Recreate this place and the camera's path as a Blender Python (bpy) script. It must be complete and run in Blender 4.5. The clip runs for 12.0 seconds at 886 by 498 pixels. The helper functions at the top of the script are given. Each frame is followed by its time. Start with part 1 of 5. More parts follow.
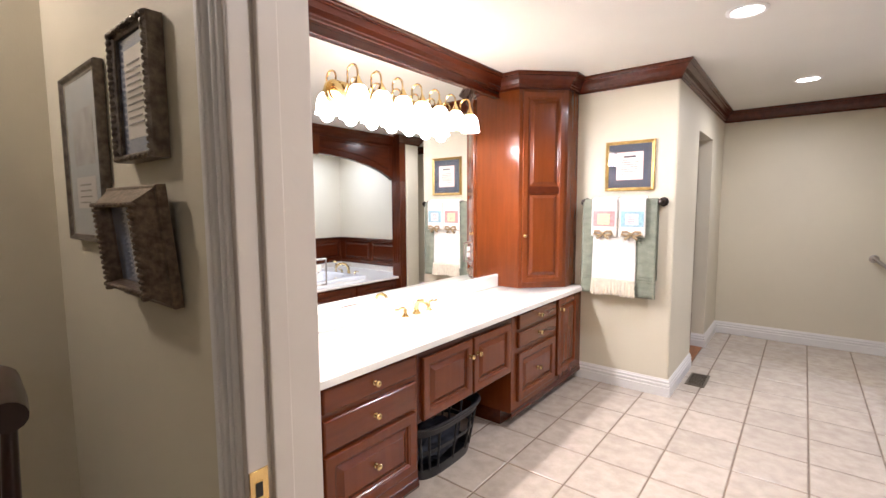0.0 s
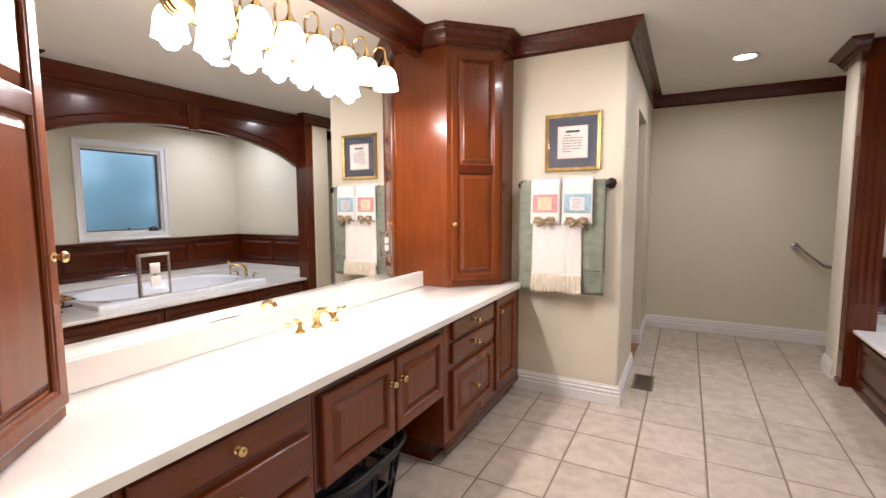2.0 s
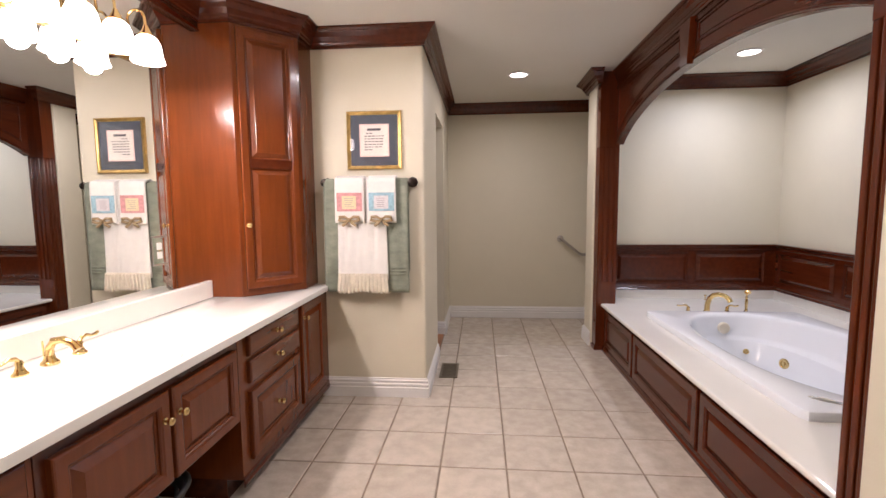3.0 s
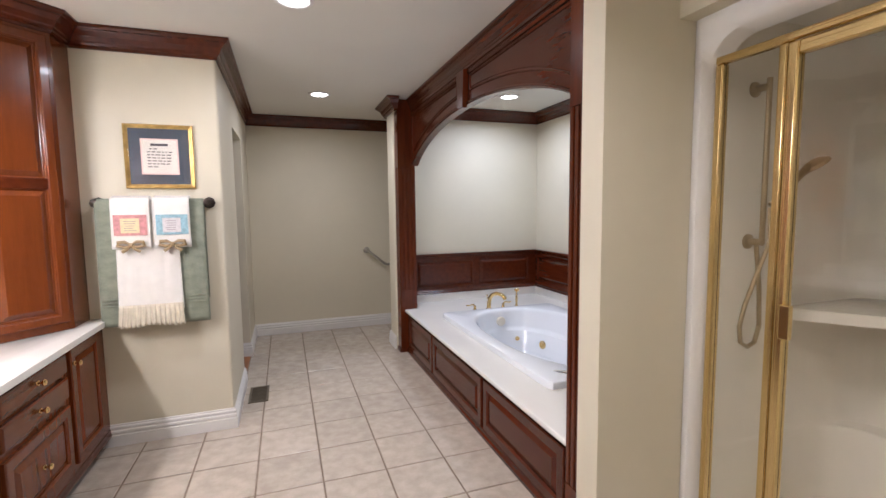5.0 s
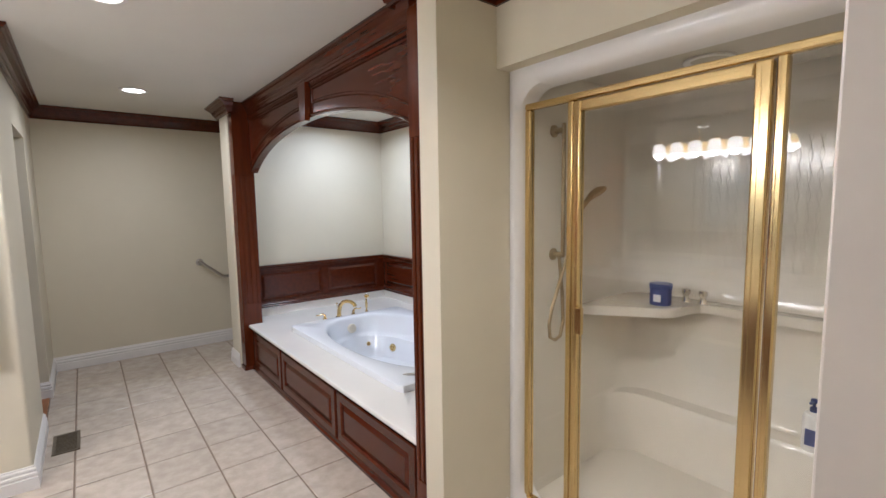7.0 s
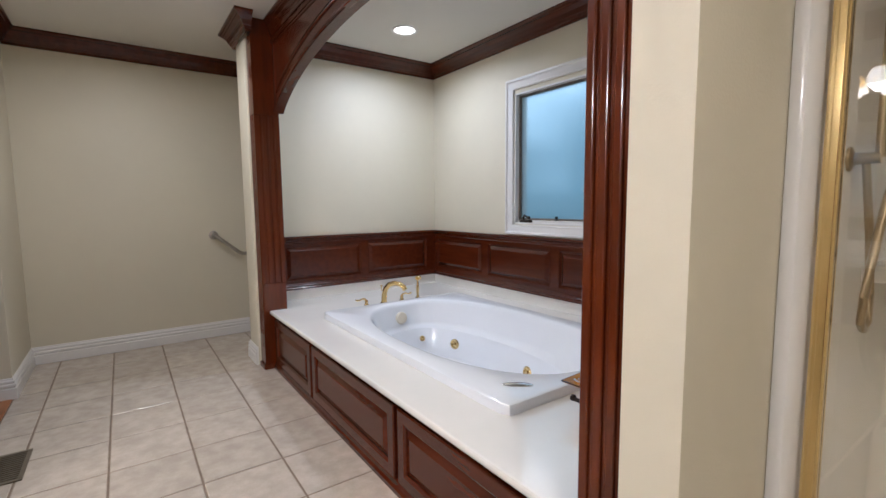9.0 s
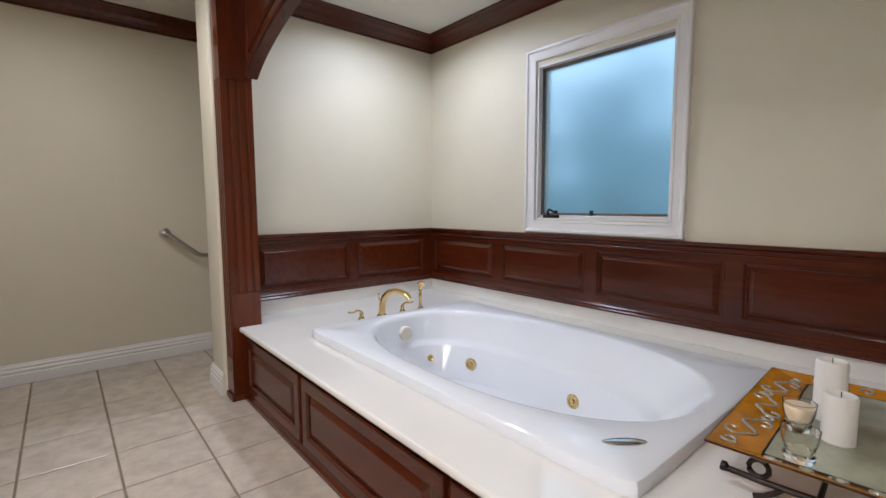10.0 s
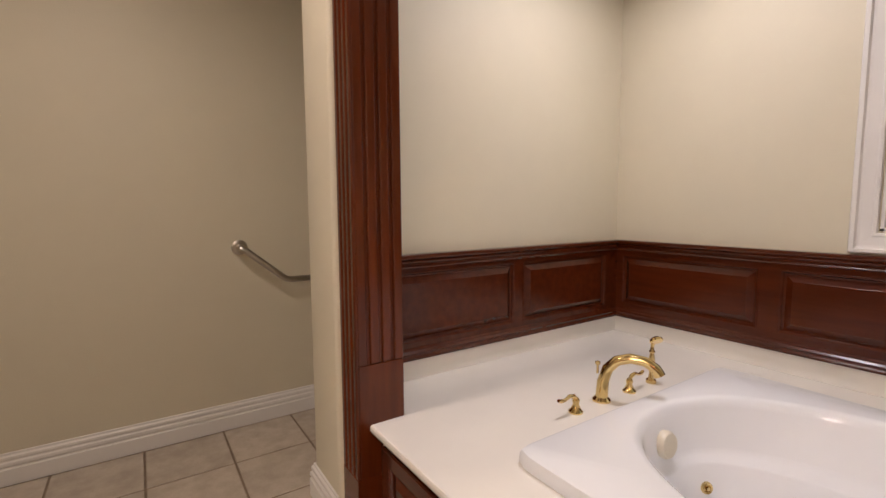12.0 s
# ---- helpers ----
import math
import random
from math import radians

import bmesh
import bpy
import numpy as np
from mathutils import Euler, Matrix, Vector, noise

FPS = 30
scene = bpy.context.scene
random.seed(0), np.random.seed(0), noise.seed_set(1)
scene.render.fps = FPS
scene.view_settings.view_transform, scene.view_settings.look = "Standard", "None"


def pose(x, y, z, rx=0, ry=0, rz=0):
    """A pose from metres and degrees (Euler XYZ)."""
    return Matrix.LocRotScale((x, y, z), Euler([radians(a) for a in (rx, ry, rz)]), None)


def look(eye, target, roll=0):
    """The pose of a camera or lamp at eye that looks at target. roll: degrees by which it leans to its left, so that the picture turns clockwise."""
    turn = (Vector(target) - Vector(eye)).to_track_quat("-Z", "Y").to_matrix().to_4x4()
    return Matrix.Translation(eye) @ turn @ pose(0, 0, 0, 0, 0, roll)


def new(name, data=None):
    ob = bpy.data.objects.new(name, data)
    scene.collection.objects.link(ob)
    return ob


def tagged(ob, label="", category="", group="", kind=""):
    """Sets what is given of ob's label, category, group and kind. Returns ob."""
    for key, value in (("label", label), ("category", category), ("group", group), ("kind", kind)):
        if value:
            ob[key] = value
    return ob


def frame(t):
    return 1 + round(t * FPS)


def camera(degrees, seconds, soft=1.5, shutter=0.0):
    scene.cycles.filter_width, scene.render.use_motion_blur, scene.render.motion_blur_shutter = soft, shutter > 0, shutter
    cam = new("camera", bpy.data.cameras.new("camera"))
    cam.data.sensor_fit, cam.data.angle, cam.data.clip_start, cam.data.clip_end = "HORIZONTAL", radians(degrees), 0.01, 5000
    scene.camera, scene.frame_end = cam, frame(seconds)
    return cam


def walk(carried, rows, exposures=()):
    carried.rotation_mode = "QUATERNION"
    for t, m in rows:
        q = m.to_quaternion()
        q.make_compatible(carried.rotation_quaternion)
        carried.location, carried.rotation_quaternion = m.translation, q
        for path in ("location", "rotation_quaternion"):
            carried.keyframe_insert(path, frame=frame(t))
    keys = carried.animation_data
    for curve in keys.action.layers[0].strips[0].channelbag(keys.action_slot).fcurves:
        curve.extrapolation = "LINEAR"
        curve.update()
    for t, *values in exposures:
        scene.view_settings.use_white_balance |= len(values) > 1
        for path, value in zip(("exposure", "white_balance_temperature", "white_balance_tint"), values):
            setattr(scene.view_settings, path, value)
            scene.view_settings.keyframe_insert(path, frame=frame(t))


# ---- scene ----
cam = camera(88.9, 12.0)
PATH = [
    (0, (-0.004, 0.051, 1.434), (-1.246, 1.608, 1.248), -0.3),
    (0.5, (-0.12, 0.194, 1.423), (-1.361, 1.752, 1.238), -0.3),
    (1, (-0.251, 0.341, 1.405), (-1.488, 1.901, 1.218), -0.3),
    (1.5, (-0.35, 0.456, 1.364), (-1.502, 2.08, 1.177), -0.3),
    (2, (-0.381, 0.588, 1.325), (-1.324, 2.341, 1.134), -0.3),
    (2.5, (-0.377, 0.662, 1.301), (-0.92, 2.577, 1.108), -0.3),
    (3, (-0.369, 0.695, 1.308), (-0.534, 2.679, 1.117), -0.5),
    (3.2, (-0.356, 0.694, 1.332), (-0.418, 2.684, 1.136), -0.4),
    (4.8, (-0.367, 0.545, 1.396), (0.169, 2.463, 1.219), -0.6),
    (5, (-0.378, 0.527, 1.413), (0.28, 2.407, 1.232), -0.7),
    (5.5, (-0.403, 0.477, 1.462), (0.537, 2.232, 1.276), -0.7),
    (6, (-0.424, 0.424, 1.528), (0.741, 2.038, 1.33), -0.8),
    (6.5, (-0.456, 0.403, 1.542), (0.785, 1.959, 1.344), -0.8),
    (7, (-0.425, 0.438, 1.517), (0.813, 1.996, 1.316), -0.9),
    (7.5, (-0.327, 0.567, 1.463), (0.827, 2.188, 1.262), -0.9),
    (7.7, (-0.291, 0.642, 1.42), (0.797, 2.308, 1.224), -0.9),
    (9.3, (-0.093, 1.647, 1.121), (1.102, 3.239, 0.929), -0.4),
    (9.5, (-0.078, 1.77, 1.098), (1.152, 3.336, 0.911), -0.3),
    (10, (-0.034, 2.095, 1.108), (1.251, 3.616, 0.92), -0.2),
    (10.5, (0.022, 2.44, 1.096), (1.338, 3.935, 0.91), -0.1),
    (11, (0.06, 2.796, 1.091), (1.376, 4.29, 0.901), -0.2),
    (11.5, (0.094, 3.142, 1.093), (1.375, 4.668, 0.916), -0.2),
    (12, (0.129, 3.487, 1.114), (1.24, 5.14, 0.931), -0.3),
]
EXPOSURES = [(0.0, 0.90, 5800, 19), (1.0, 0.64, 6050, 20), (1.5, 0.51, 6050, 20), (2.5, 0.32, 6200, 22), (3.2, 0.26, 6250, 24), (5.5, 0.27, 5550, 15), (6.5, 0.28, 5400, 13), (7.5, 0.26, 5800, 15), (9.5, 0.22, 5650, 14), (10.5, 0.26, 6050, 16), (11.5, 0.16, 6800, 23), (12.0, 0.09, 7300, 25)]
walk(cam, [(t, look(eye, target, roll)) for t, eye, target, roll in PATH], EXPOSURES)

# ---- light ----
world = bpy.data.worlds.new("dusk")
scene.world = world
world.use_nodes = True
wn = world.node_tree.nodes
sky = wn.new("ShaderNodeTexSky")
sky.sky_type, sky.sun_disc, sky.sun_elevation, sky.sun_rotation = "NISHITA", False, radians(4), radians(200)
world.node_tree.links.new(sky.outputs[0], wn["Background"].inputs[0])
wn["Background"].inputs[1].default_value = 0.06

CEIL = 2.44


def lamp(name, kind, at, power, colour, size=0.1, spread=180.0):
    data = bpy.data.lights.new(name, kind)
    data.energy, data.color = power, colour
    if kind == "AREA":
        data.shape, data.size, data.spread = "DISK", size, radians(spread)
    else:
        data.shadow_soft_size = size
    ob = new(name, data)
    ob.location = at
    return ob


LAMP = (1.0, 0.945, 0.885)
# Last one is unseen, added to brighten the partition by the shower.
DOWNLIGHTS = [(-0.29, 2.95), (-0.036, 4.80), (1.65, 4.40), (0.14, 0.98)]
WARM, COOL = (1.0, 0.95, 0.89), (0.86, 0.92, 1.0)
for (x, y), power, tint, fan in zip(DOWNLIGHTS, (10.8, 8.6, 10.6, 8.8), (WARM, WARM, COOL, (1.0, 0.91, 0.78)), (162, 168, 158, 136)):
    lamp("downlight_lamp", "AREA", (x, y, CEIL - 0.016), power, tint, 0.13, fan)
lamp("unseen_nook_lamp", "POINT", (-1.72, -0.24, 2.35), 7.6, (1.0, 0.88, 0.74), 0.07)
# Added fill with no known source; it lights the left door jamb.
lamp("unseen_nook_lamp", "POINT", (1.25, -1.05, 2.25), 5.0, (1.0, 0.93, 0.84), 0.07)
SHADES = [1.635 + 0.165 * i for i in range(7)]
for y in SHADES:
    lamp("bulb_lamp", "POINT", (-1.815, y, 1.935), 7.4, LAMP, 0.035)


# ---- materials ----
def mat(name, base, rough=0.5, metal=0.0, vary=0.0, scale=8.0, bump=0.0, bump_scale=80.0, coat=0.0, stretch=(1, 1, 1), base2=None, fine=0.0, rand=0.0, spec=0.5):
    """A Principled material with two scales of noise in colour and a fine relief."""
    m = bpy.data.materials.new(name)
    m.use_nodes = True
    nt = m.node_tree
    p = nt.nodes["Principled BSDF"]
    p.inputs["Roughness"].default_value, p.inputs["Metallic"].default_value = rough, metal
    p.inputs["Coat Weight"].default_value, p.inputs["Coat Roughness"].default_value = coat, 0.08
    p.inputs["Specular IOR Level"].default_value = spec
    tc = nt.nodes.new("ShaderNodeTexCoord")
    mp = nt.nodes.new("ShaderNodeMapping")
    mp.inputs["Scale"].default_value = stretch
    nt.links.new(tc.outputs["Object"], mp.inputs[0])
    c2 = base2 or tuple(c * (1 - vary) for c in base)
    n1 = nt.nodes.new("ShaderNodeTexNoise")
    n1.inputs["Scale"].default_value, n1.inputs["Detail"].default_value = scale, 6
    nt.links.new(mp.outputs[0], n1.inputs["Vector"])
    ramp = nt.nodes.new("ShaderNodeValToRGB")
    ramp.color_ramp.elements[0].position, ramp.color_ramp.elements[1].position = 0.34, 0.66
    ramp.color_ramp.elements[0].color, ramp.color_ramp.elements[1].color = (*c2, 1), (*base, 1)
    nt.links.new(n1.outputs["Fac"], ramp.inputs[0])
    out = ramp.outputs[0]
    if fine:
        n2 = nt.nodes.new("ShaderNodeTexNoise")
        n2.inputs["Scale"].default_value, n2.inputs["Detail"].default_value = scale * 9, 4
        nt.links.new(mp.outputs[0], n2.inputs["Vector"])
        mr = nt.nodes.new("ShaderNodeMapRange")
        mr.inputs[3].default_value, mr.inputs[4].default_value = 1 - fine, 1 + fine
        nt.links.new(n2.outputs["Fac"], mr.inputs[0])
        mul = nt.nodes.new("ShaderNodeVectorMath")
        mul.operation = "SCALE"
        nt.links.new(out, mul.inputs[0])
        nt.links.new(mr.outputs[0], mul.inputs["Scale"])
        out = mul.outputs[0]
    if rand:
        oi = nt.nodes.new("ShaderNodeObjectInfo")
        mr2 = nt.nodes.new("ShaderNodeMapRange")
        mr2.inputs[3].default_value, mr2.inputs[4].default_value = 1 - rand, 1 + rand
        nt.links.new(oi.outputs["Random"], mr2.inputs[0])
        mul2 = nt.nodes.new("ShaderNodeVectorMath")
        mul2.operation = "SCALE"
        nt.links.new(out, mul2.inputs[0])
        nt.links.new(mr2.outputs[0], mul2.inputs["Scale"])
        out = mul2.outputs[0]
        add = nt.nodes.new("ShaderNodeVectorMath")
        sc = nt.nodes.new("ShaderNodeMath")
        sc.operation, sc.inputs[1].default_value = "MULTIPLY", 37.0
        nt.links.new(oi.outputs["Random"], sc.inputs[0])
        nt.links.new(tc.outputs["Object"], add.inputs[0])
        nt.links.new(sc.outputs[0], add.inputs[1])
        nt.links.new(add.outputs[0], mp.inputs[0])
    nt.links.new(out, p.inputs["Base Color"])
    if bump:
        nb = nt.nodes.new("ShaderNodeTexNoise")
        nb.inputs["Scale"].default_value, nb.inputs["Detail"].default_value = bump_scale, 3
        nt.links.new(mp.outputs[0], nb.inputs["Vector"])
        b = nt.nodes.new("ShaderNodeBump")
        b.inputs["Strength"].default_value, b.inputs["Distance"].default_value = bump, 0.004
        nt.links.new(nb.outputs["Fac"], b.inputs["Height"])
        nt.links.new(b.outputs[0], p.inputs["Normal"])
    return m


def emit(name, colour, strength):
    m = bpy.data.materials.new(name)
    m.use_nodes = True
    p = m.node_tree.nodes["Principled BSDF"]
    p.inputs["Base Color"].default_value = (*colour, 1)
    p.inputs["Emission Color"].default_value = (*colour, 1)
    p.inputs["Emission Strength"].default_value = strength
    return m


def glass(name, colour, rough, ior=1.45):
    m = bpy.data.materials.new(name)
    m.use_nodes = True
    p = m.node_tree.nodes["Principled BSDF"]
    p.inputs["Base Color"].default_value = (*colour, 1)
    p.inputs["Transmission Weight"].default_value = 1.0
    p.inputs["Roughness"].default_value, p.inputs["IOR"].default_value = rough, ior
    return m


PAINT = mat("cream_wall_paint", (0.69, 0.635, 0.495), 0.55, vary=0.04, scale=1.5, bump=0.12, bump_scale=160, fine=0.015)
CEILING = mat("ceiling_paint", (0.74, 0.71, 0.64), 0.75, vary=0.03, scale=2, bump=0.15, bump_scale=120)
TRIM = mat("white_trim_paint", (0.78, 0.76, 0.73), 0.35, vary=0.03, scale=5, bump=0.03, bump_scale=60)
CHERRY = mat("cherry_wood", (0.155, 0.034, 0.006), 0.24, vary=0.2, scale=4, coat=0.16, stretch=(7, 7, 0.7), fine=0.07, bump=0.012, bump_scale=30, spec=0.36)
# CHERRY_H and CHERRY_V are set darker than CHERRY and CHERRY_D.
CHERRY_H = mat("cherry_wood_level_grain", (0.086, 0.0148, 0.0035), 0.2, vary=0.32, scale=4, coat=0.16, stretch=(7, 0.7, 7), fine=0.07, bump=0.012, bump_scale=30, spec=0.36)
CHERRY_V = mat("cherry_wood_dark_tone", (0.115, 0.021, 0.0045), 0.2, vary=0.32, scale=4, coat=0.16, stretch=(7, 7, 0.7), fine=0.09, bump=0.012, bump_scale=30, spec=0.36)
CHERRY_D = mat("cherry_wood_drawer_grain", (0.14, 0.030, 0.006), 0.22, vary=0.25, scale=4, coat=0.16, stretch=(7, 0.7, 7), fine=0.09, bump=0.012, bump_scale=30, spec=0.36)
MARBLE = mat("cultured_marble", (0.87, 0.845, 0.79), 0.06, vary=0.05, scale=3, coat=0.3, fine=0.01)
ACRYLIC = mat("white_acrylic", (0.86, 0.88, 0.91), 0.07, vary=0.015, scale=3, coat=0.1)
FIBRE = mat("fibreglass", (0.71, 0.66, 0.565), 0.14, vary=0.03, scale=3, coat=0.3)
TILE = mat("beige_tile", (0.56, 0.49, 0.41), 0.22, base2=(0.46, 0.395, 0.325), scale=14, bump=0.05, bump_scale=25, fine=0.08, rand=0.045)
GROUT = mat("tan_grout", (0.25, 0.185, 0.13), 0.9, vary=0.3, scale=20, bump=0.3, bump_scale=200)
BRASS = mat("polished_brass", (0.84, 0.62, 0.28), 0.13, 1.0, vary=0.12, scale=12)
BRASS_S = mat("satin_gold", (0.76, 0.57, 0.27), 0.2, 1.0, vary=0.05, scale=5)
NICKEL = mat("brushed_steel", (0.50, 0.47, 0.43), 0.28, 1.0, vary=0.15, scale=20)
BRONZE = mat("dark_bronze", (0.035, 0.022, 0.016), 0.35, 0.6, vary=0.4, scale=30)
BLACK = mat("black_plastic", (0.012, 0.012, 0.014), 0.35, vary=0.2, scale=20)
MIRROR = mat("mirror_silver", (0.93, 0.94, 0.93), 0.006, 1.0)
SHADE = emit("lit_frosted_glass", (1.0, 0.92, 0.80), 9.0)
LENS = emit("lit_lens", (1.0, 0.93, 0.82), 9.0)
FROST = glass("frosted_glass", (0.80, 0.93, 0.96), 0.28)
FILMED = glass("filmed_shower_glass", (0.97, 0.97, 0.94), 0.01, 1.45)
CLEAR = glass("clear_glass", (0.97, 0.97, 0.94), 0.01, 1.45)
# White frame paint, its colour tanned for the warm light on the left jamb.
JAMB = mat("light_tinted_jamb_paint", (0.62, 0.565, 0.50), 0.4, vary=0.05, scale=5, bump=0.05, bump_scale=50)
CARPET = mat("carpet", (0.35, 0.28, 0.20), 0.95, vary=0.3, scale=60, bump=0.6, bump_scale=300)
OAK = mat("orange_oak_floor", (0.36, 0.14, 0.045), 0.35, vary=0.35, scale=5, stretch=(8, 0.8, 8), fine=0.1)


CHAMP = mat("champagne_metal", (0.36, 0.27, 0.15), 0.34, 0.7, vary=0.1, scale=20)


# ---- building helpers ----
def part(name, bm, material, parent=None, label="", smooth=False):
    """Links a bmesh as one mesh object, under a thing or a part where one is given."""
    me = bpy.data.meshes.new(name)
    bm.normal_update()
    bm.to_mesh(me)
    bm.free()
    if smooth:
        for f in me.polygons:
            f.use_smooth = True
        me.set_sharp_from_angle(angle=radians(40))
    me.materials.append(material)
    ob = new(name, me)
    if parent is not None:
        ob.parent = parent
        if parent.type == "EMPTY":
            ob.matrix_parent_inverse = parent.matrix_basis.inverted()
    if label:
        ob["label"] = label
    return ob


def thing(name, at, label, category, group=""):
    ob = new(name)
    ob.empty_display_size = 0.05
    ob.location = at
    return tagged(ob, label, category, group)


def struct(ob, label, category):
    return tagged(ob, label, category, kind="structure")


def box(x0, x1, y0, y1, z0, z1, bevel=0.0, bm=None, segments=2):
    bm = bm or bmesh.new()
    vs = bmesh.ops.create_cube(bm, size=1.0)["verts"]
    m = Matrix.Translation(((x0 + x1) / 2, (y0 + y1) / 2, (z0 + z1) / 2)) @ Matrix.Diagonal((abs(x1 - x0), abs(y1 - y0), abs(z1 - z0), 1))
    bmesh.ops.transform(bm, matrix=m, verts=vs)
    if bevel:
        es = list({e for v in vs for e in v.link_edges})
        bmesh.ops.bevel(bm, geom=es, offset=bevel, segments=segments, affect="EDGES", profile=0.5)
    return bm


def prism(points, z0, z1, bm=None, bevel=0.0):
    """An upright prism over a plan outline, given anticlockwise."""
    bm = bm or bmesh.new()
    lo = [bm.verts.new((x, y, z0)) for x, y in points]
    hi = [bm.verts.new((x, y, z1)) for x, y in points]
    n = len(points)
    faces = [bm.faces.new(list(reversed(lo))), bm.faces.new(hi)]
    for i in range(n):
        faces.append(bm.faces.new((lo[i], lo[(i + 1) % n], hi[(i + 1) % n], hi[i])))
    if bevel:
        bmesh.ops.bevel(bm, geom=list({e for f in faces for e in f.edges}), offset=bevel, segments=2, affect="EDGES", profile=0.5)
    return bm


def lathe(profile, at, axis="z", steps=20, bm=None):
    """A turned solid: rows of (radius, height) round an axis through at."""
    bm = bm or bmesh.new()
    turn = {"z": Matrix.Identity(4), "x": Matrix.Rotation(radians(90), 4, "Y"), "-x": Matrix.Rotation(radians(-90), 4, "Y"), "-y": Matrix.Rotation(radians(90), 4, "X"), "y": Matrix.Rotation(radians(-90), 4, "X")}[axis]
    m = Matrix.Translation(at) @ turn
    rings = []
    for r, h in profile:
        if r <= 1e-6:
            rings.append([bm.verts.new(m @ Vector((0, 0, h)))])
        else:
            rings.append([bm.verts.new(m @ Vector((r * math.cos(2 * math.pi * k / steps), r * math.sin(2 * math.pi * k / steps), h))) for k in range(steps)])
    for a, b in zip(rings, rings[1:]):
        for k in range(steps):
            j = (k + 1) % steps
            if len(a) == 1 and len(b) > 1:
                bm.faces.new((a[0], b[j], b[k]))
            elif len(b) == 1 and len(a) > 1:
                bm.faces.new((a[k], a[j], b[0]))
            elif len(a) > 1:
                bm.faces.new((a[k], a[j], b[j], b[k]))
    return bm


def tube(points, radius, steps=10, bm=None, taper=None):
    """A round bar along points; taper gives a factor on the radius for each point."""
    bm = bm or bmesh.new()
    pts = [Vector(p) for p in points]
    rings = []
    up = Vector((0.13, 0.31, 0.94)).normalized()
    for i, p in enumerate(pts):
        d = (pts[min(i + 1, len(pts) - 1)] - pts[max(i - 1, 0)]).normalized()
        u = d.cross(up)
        if u.length < 1e-3:
            u = d.cross(Vector((1, 0, 0)))
        u.normalize()
        v = d.cross(u)
        r = radius * (taper[i] if taper else 1.0)
        rings.append([bm.verts.new(p + r * (math.cos(2 * math.pi * k / steps) * u + math.sin(2 * math.pi * k / steps) * v)) for k in range(steps)])
    for a, b in zip(rings, rings[1:]):
        for k in range(steps):
            bm.faces.new((a[k], b[k], b[(k + 1) % steps], a[(k + 1) % steps]))
    bm.faces.new(rings[0])
    bm.faces.new(list(reversed(rings[-1])))
    bmesh.ops.recalc_face_normals(bm, faces=bm.faces)
    return bm


def arc(centre, radius, a0, a1, plane="xz", n=10):
    """Points of an arc, degrees."""
    out = []
    for i in range(n + 1):
        a = radians(a0 + (a1 - a0) * i / n)
        c, s = radius * math.cos(a), radius * math.sin(a)
        x, y, z = centre
        out.append({"xz": (x + c, y, z + s), "yz": (x, y + c, z + s), "xy": (x + c, y + s, z)}[plane])
    return out


def moulding(path, profile, bm=None):
    """A mitred moulding along a level path; the room lies to the right of it. Profile: rows of (out from the wall, height), from low to high."""
    bm = bm or bmesh.new()
    pts = [Vector(p) for p in path]
    rows = []
    for i, p in enumerate(pts):
        ns = []
        if i > 0:
            d = (pts[i] - pts[i - 1]).normalized()
            ns.append(Vector((d.y, -d.x)))
        if i < len(pts) - 1:
            d = (pts[i + 1] - pts[i]).normalized()
            ns.append(Vector((d.y, -d.x)))
        n = ns[0] if len(ns) == 1 else (ns[0] + ns[1]) / (1 + ns[0].dot(ns[1]))
        rows.append([bm.verts.new((p.x + n.x * o, p.y + n.y * o, z)) for o, z in profile])
    k = len(profile)
    for a, b in zip(rows, rows[1:]):
        for j in range(k):
            bm.faces.new((a[j], b[j], b[(j + 1) % k], a[(j + 1) % k]))
    bm.faces.new(rows[0])
    bm.faces.new(list(reversed(rows[-1])))
    bmesh.ops.recalc_face_normals(bm, faces=bm.faces)
    return bm


def raised(w, h, depth, m, stile=0.055, bevel=0.004, arched=False):
    """A panel door lying in local x (0 to w) and z (0 to h), its face towards -y: two meshes, the frame and the raised field, placed by m."""
    fr = bmesh.new()
    d = depth
    prof = [(0, 0), (0, -d + 0.006), (0.002, -d + 0.002), (0.006, -d), (stile - 0.012, -d), (stile - 0.008, -d + 0.003), (stile - 0.004, -d + 0.004), (stile, -d + 0.009), (stile, 0)]
    rows = [[fr.verts.new((x + sx * o, y, z + sz * o)) for o, y in prof] for x, z, sx, sz in ((0, 0, 1, 1), (w, 0, -1, 1), (w, h, -1, -1), (0, h, 1, -1))]
    for i in range(4):
        a, b = rows[i], rows[(i + 1) % 4]
        for k in range(len(prof) - 1):
            fr.faces.new((a[k], b[k], b[k + 1], a[k + 1]))
    bmesh.ops.recalc_face_normals(fr, faces=fr.faces)
    bmesh.ops.transform(fr, matrix=m, verts=fr.verts)
    fd = bmesh.new()
    steps = [(stile - 0.003, -d * 0.35), (stile + 0.006, -d * 0.30), (stile + 0.008, -d * 0.22), (stile + 0.032, -d * 0.85), (stile + 0.034, -d * 0.92)]
    rings = []
    for inset, y in steps:
        rings.append([fd.verts.new((x, y, z)) for x, z in ((inset, inset), (w - inset, inset), (w - inset, h - inset), (inset, h - inset))])
    for a, b in zip(rings, rings[1:]):
        for k in range(4):
            fd.faces.new((a[k], a[(k + 1) % 4], b[(k + 1) % 4], b[k]))
    fd.faces.new(rings[-1])
    bmesh.ops.transform(fd, matrix=m, verts=fd.verts)
    return fr, fd


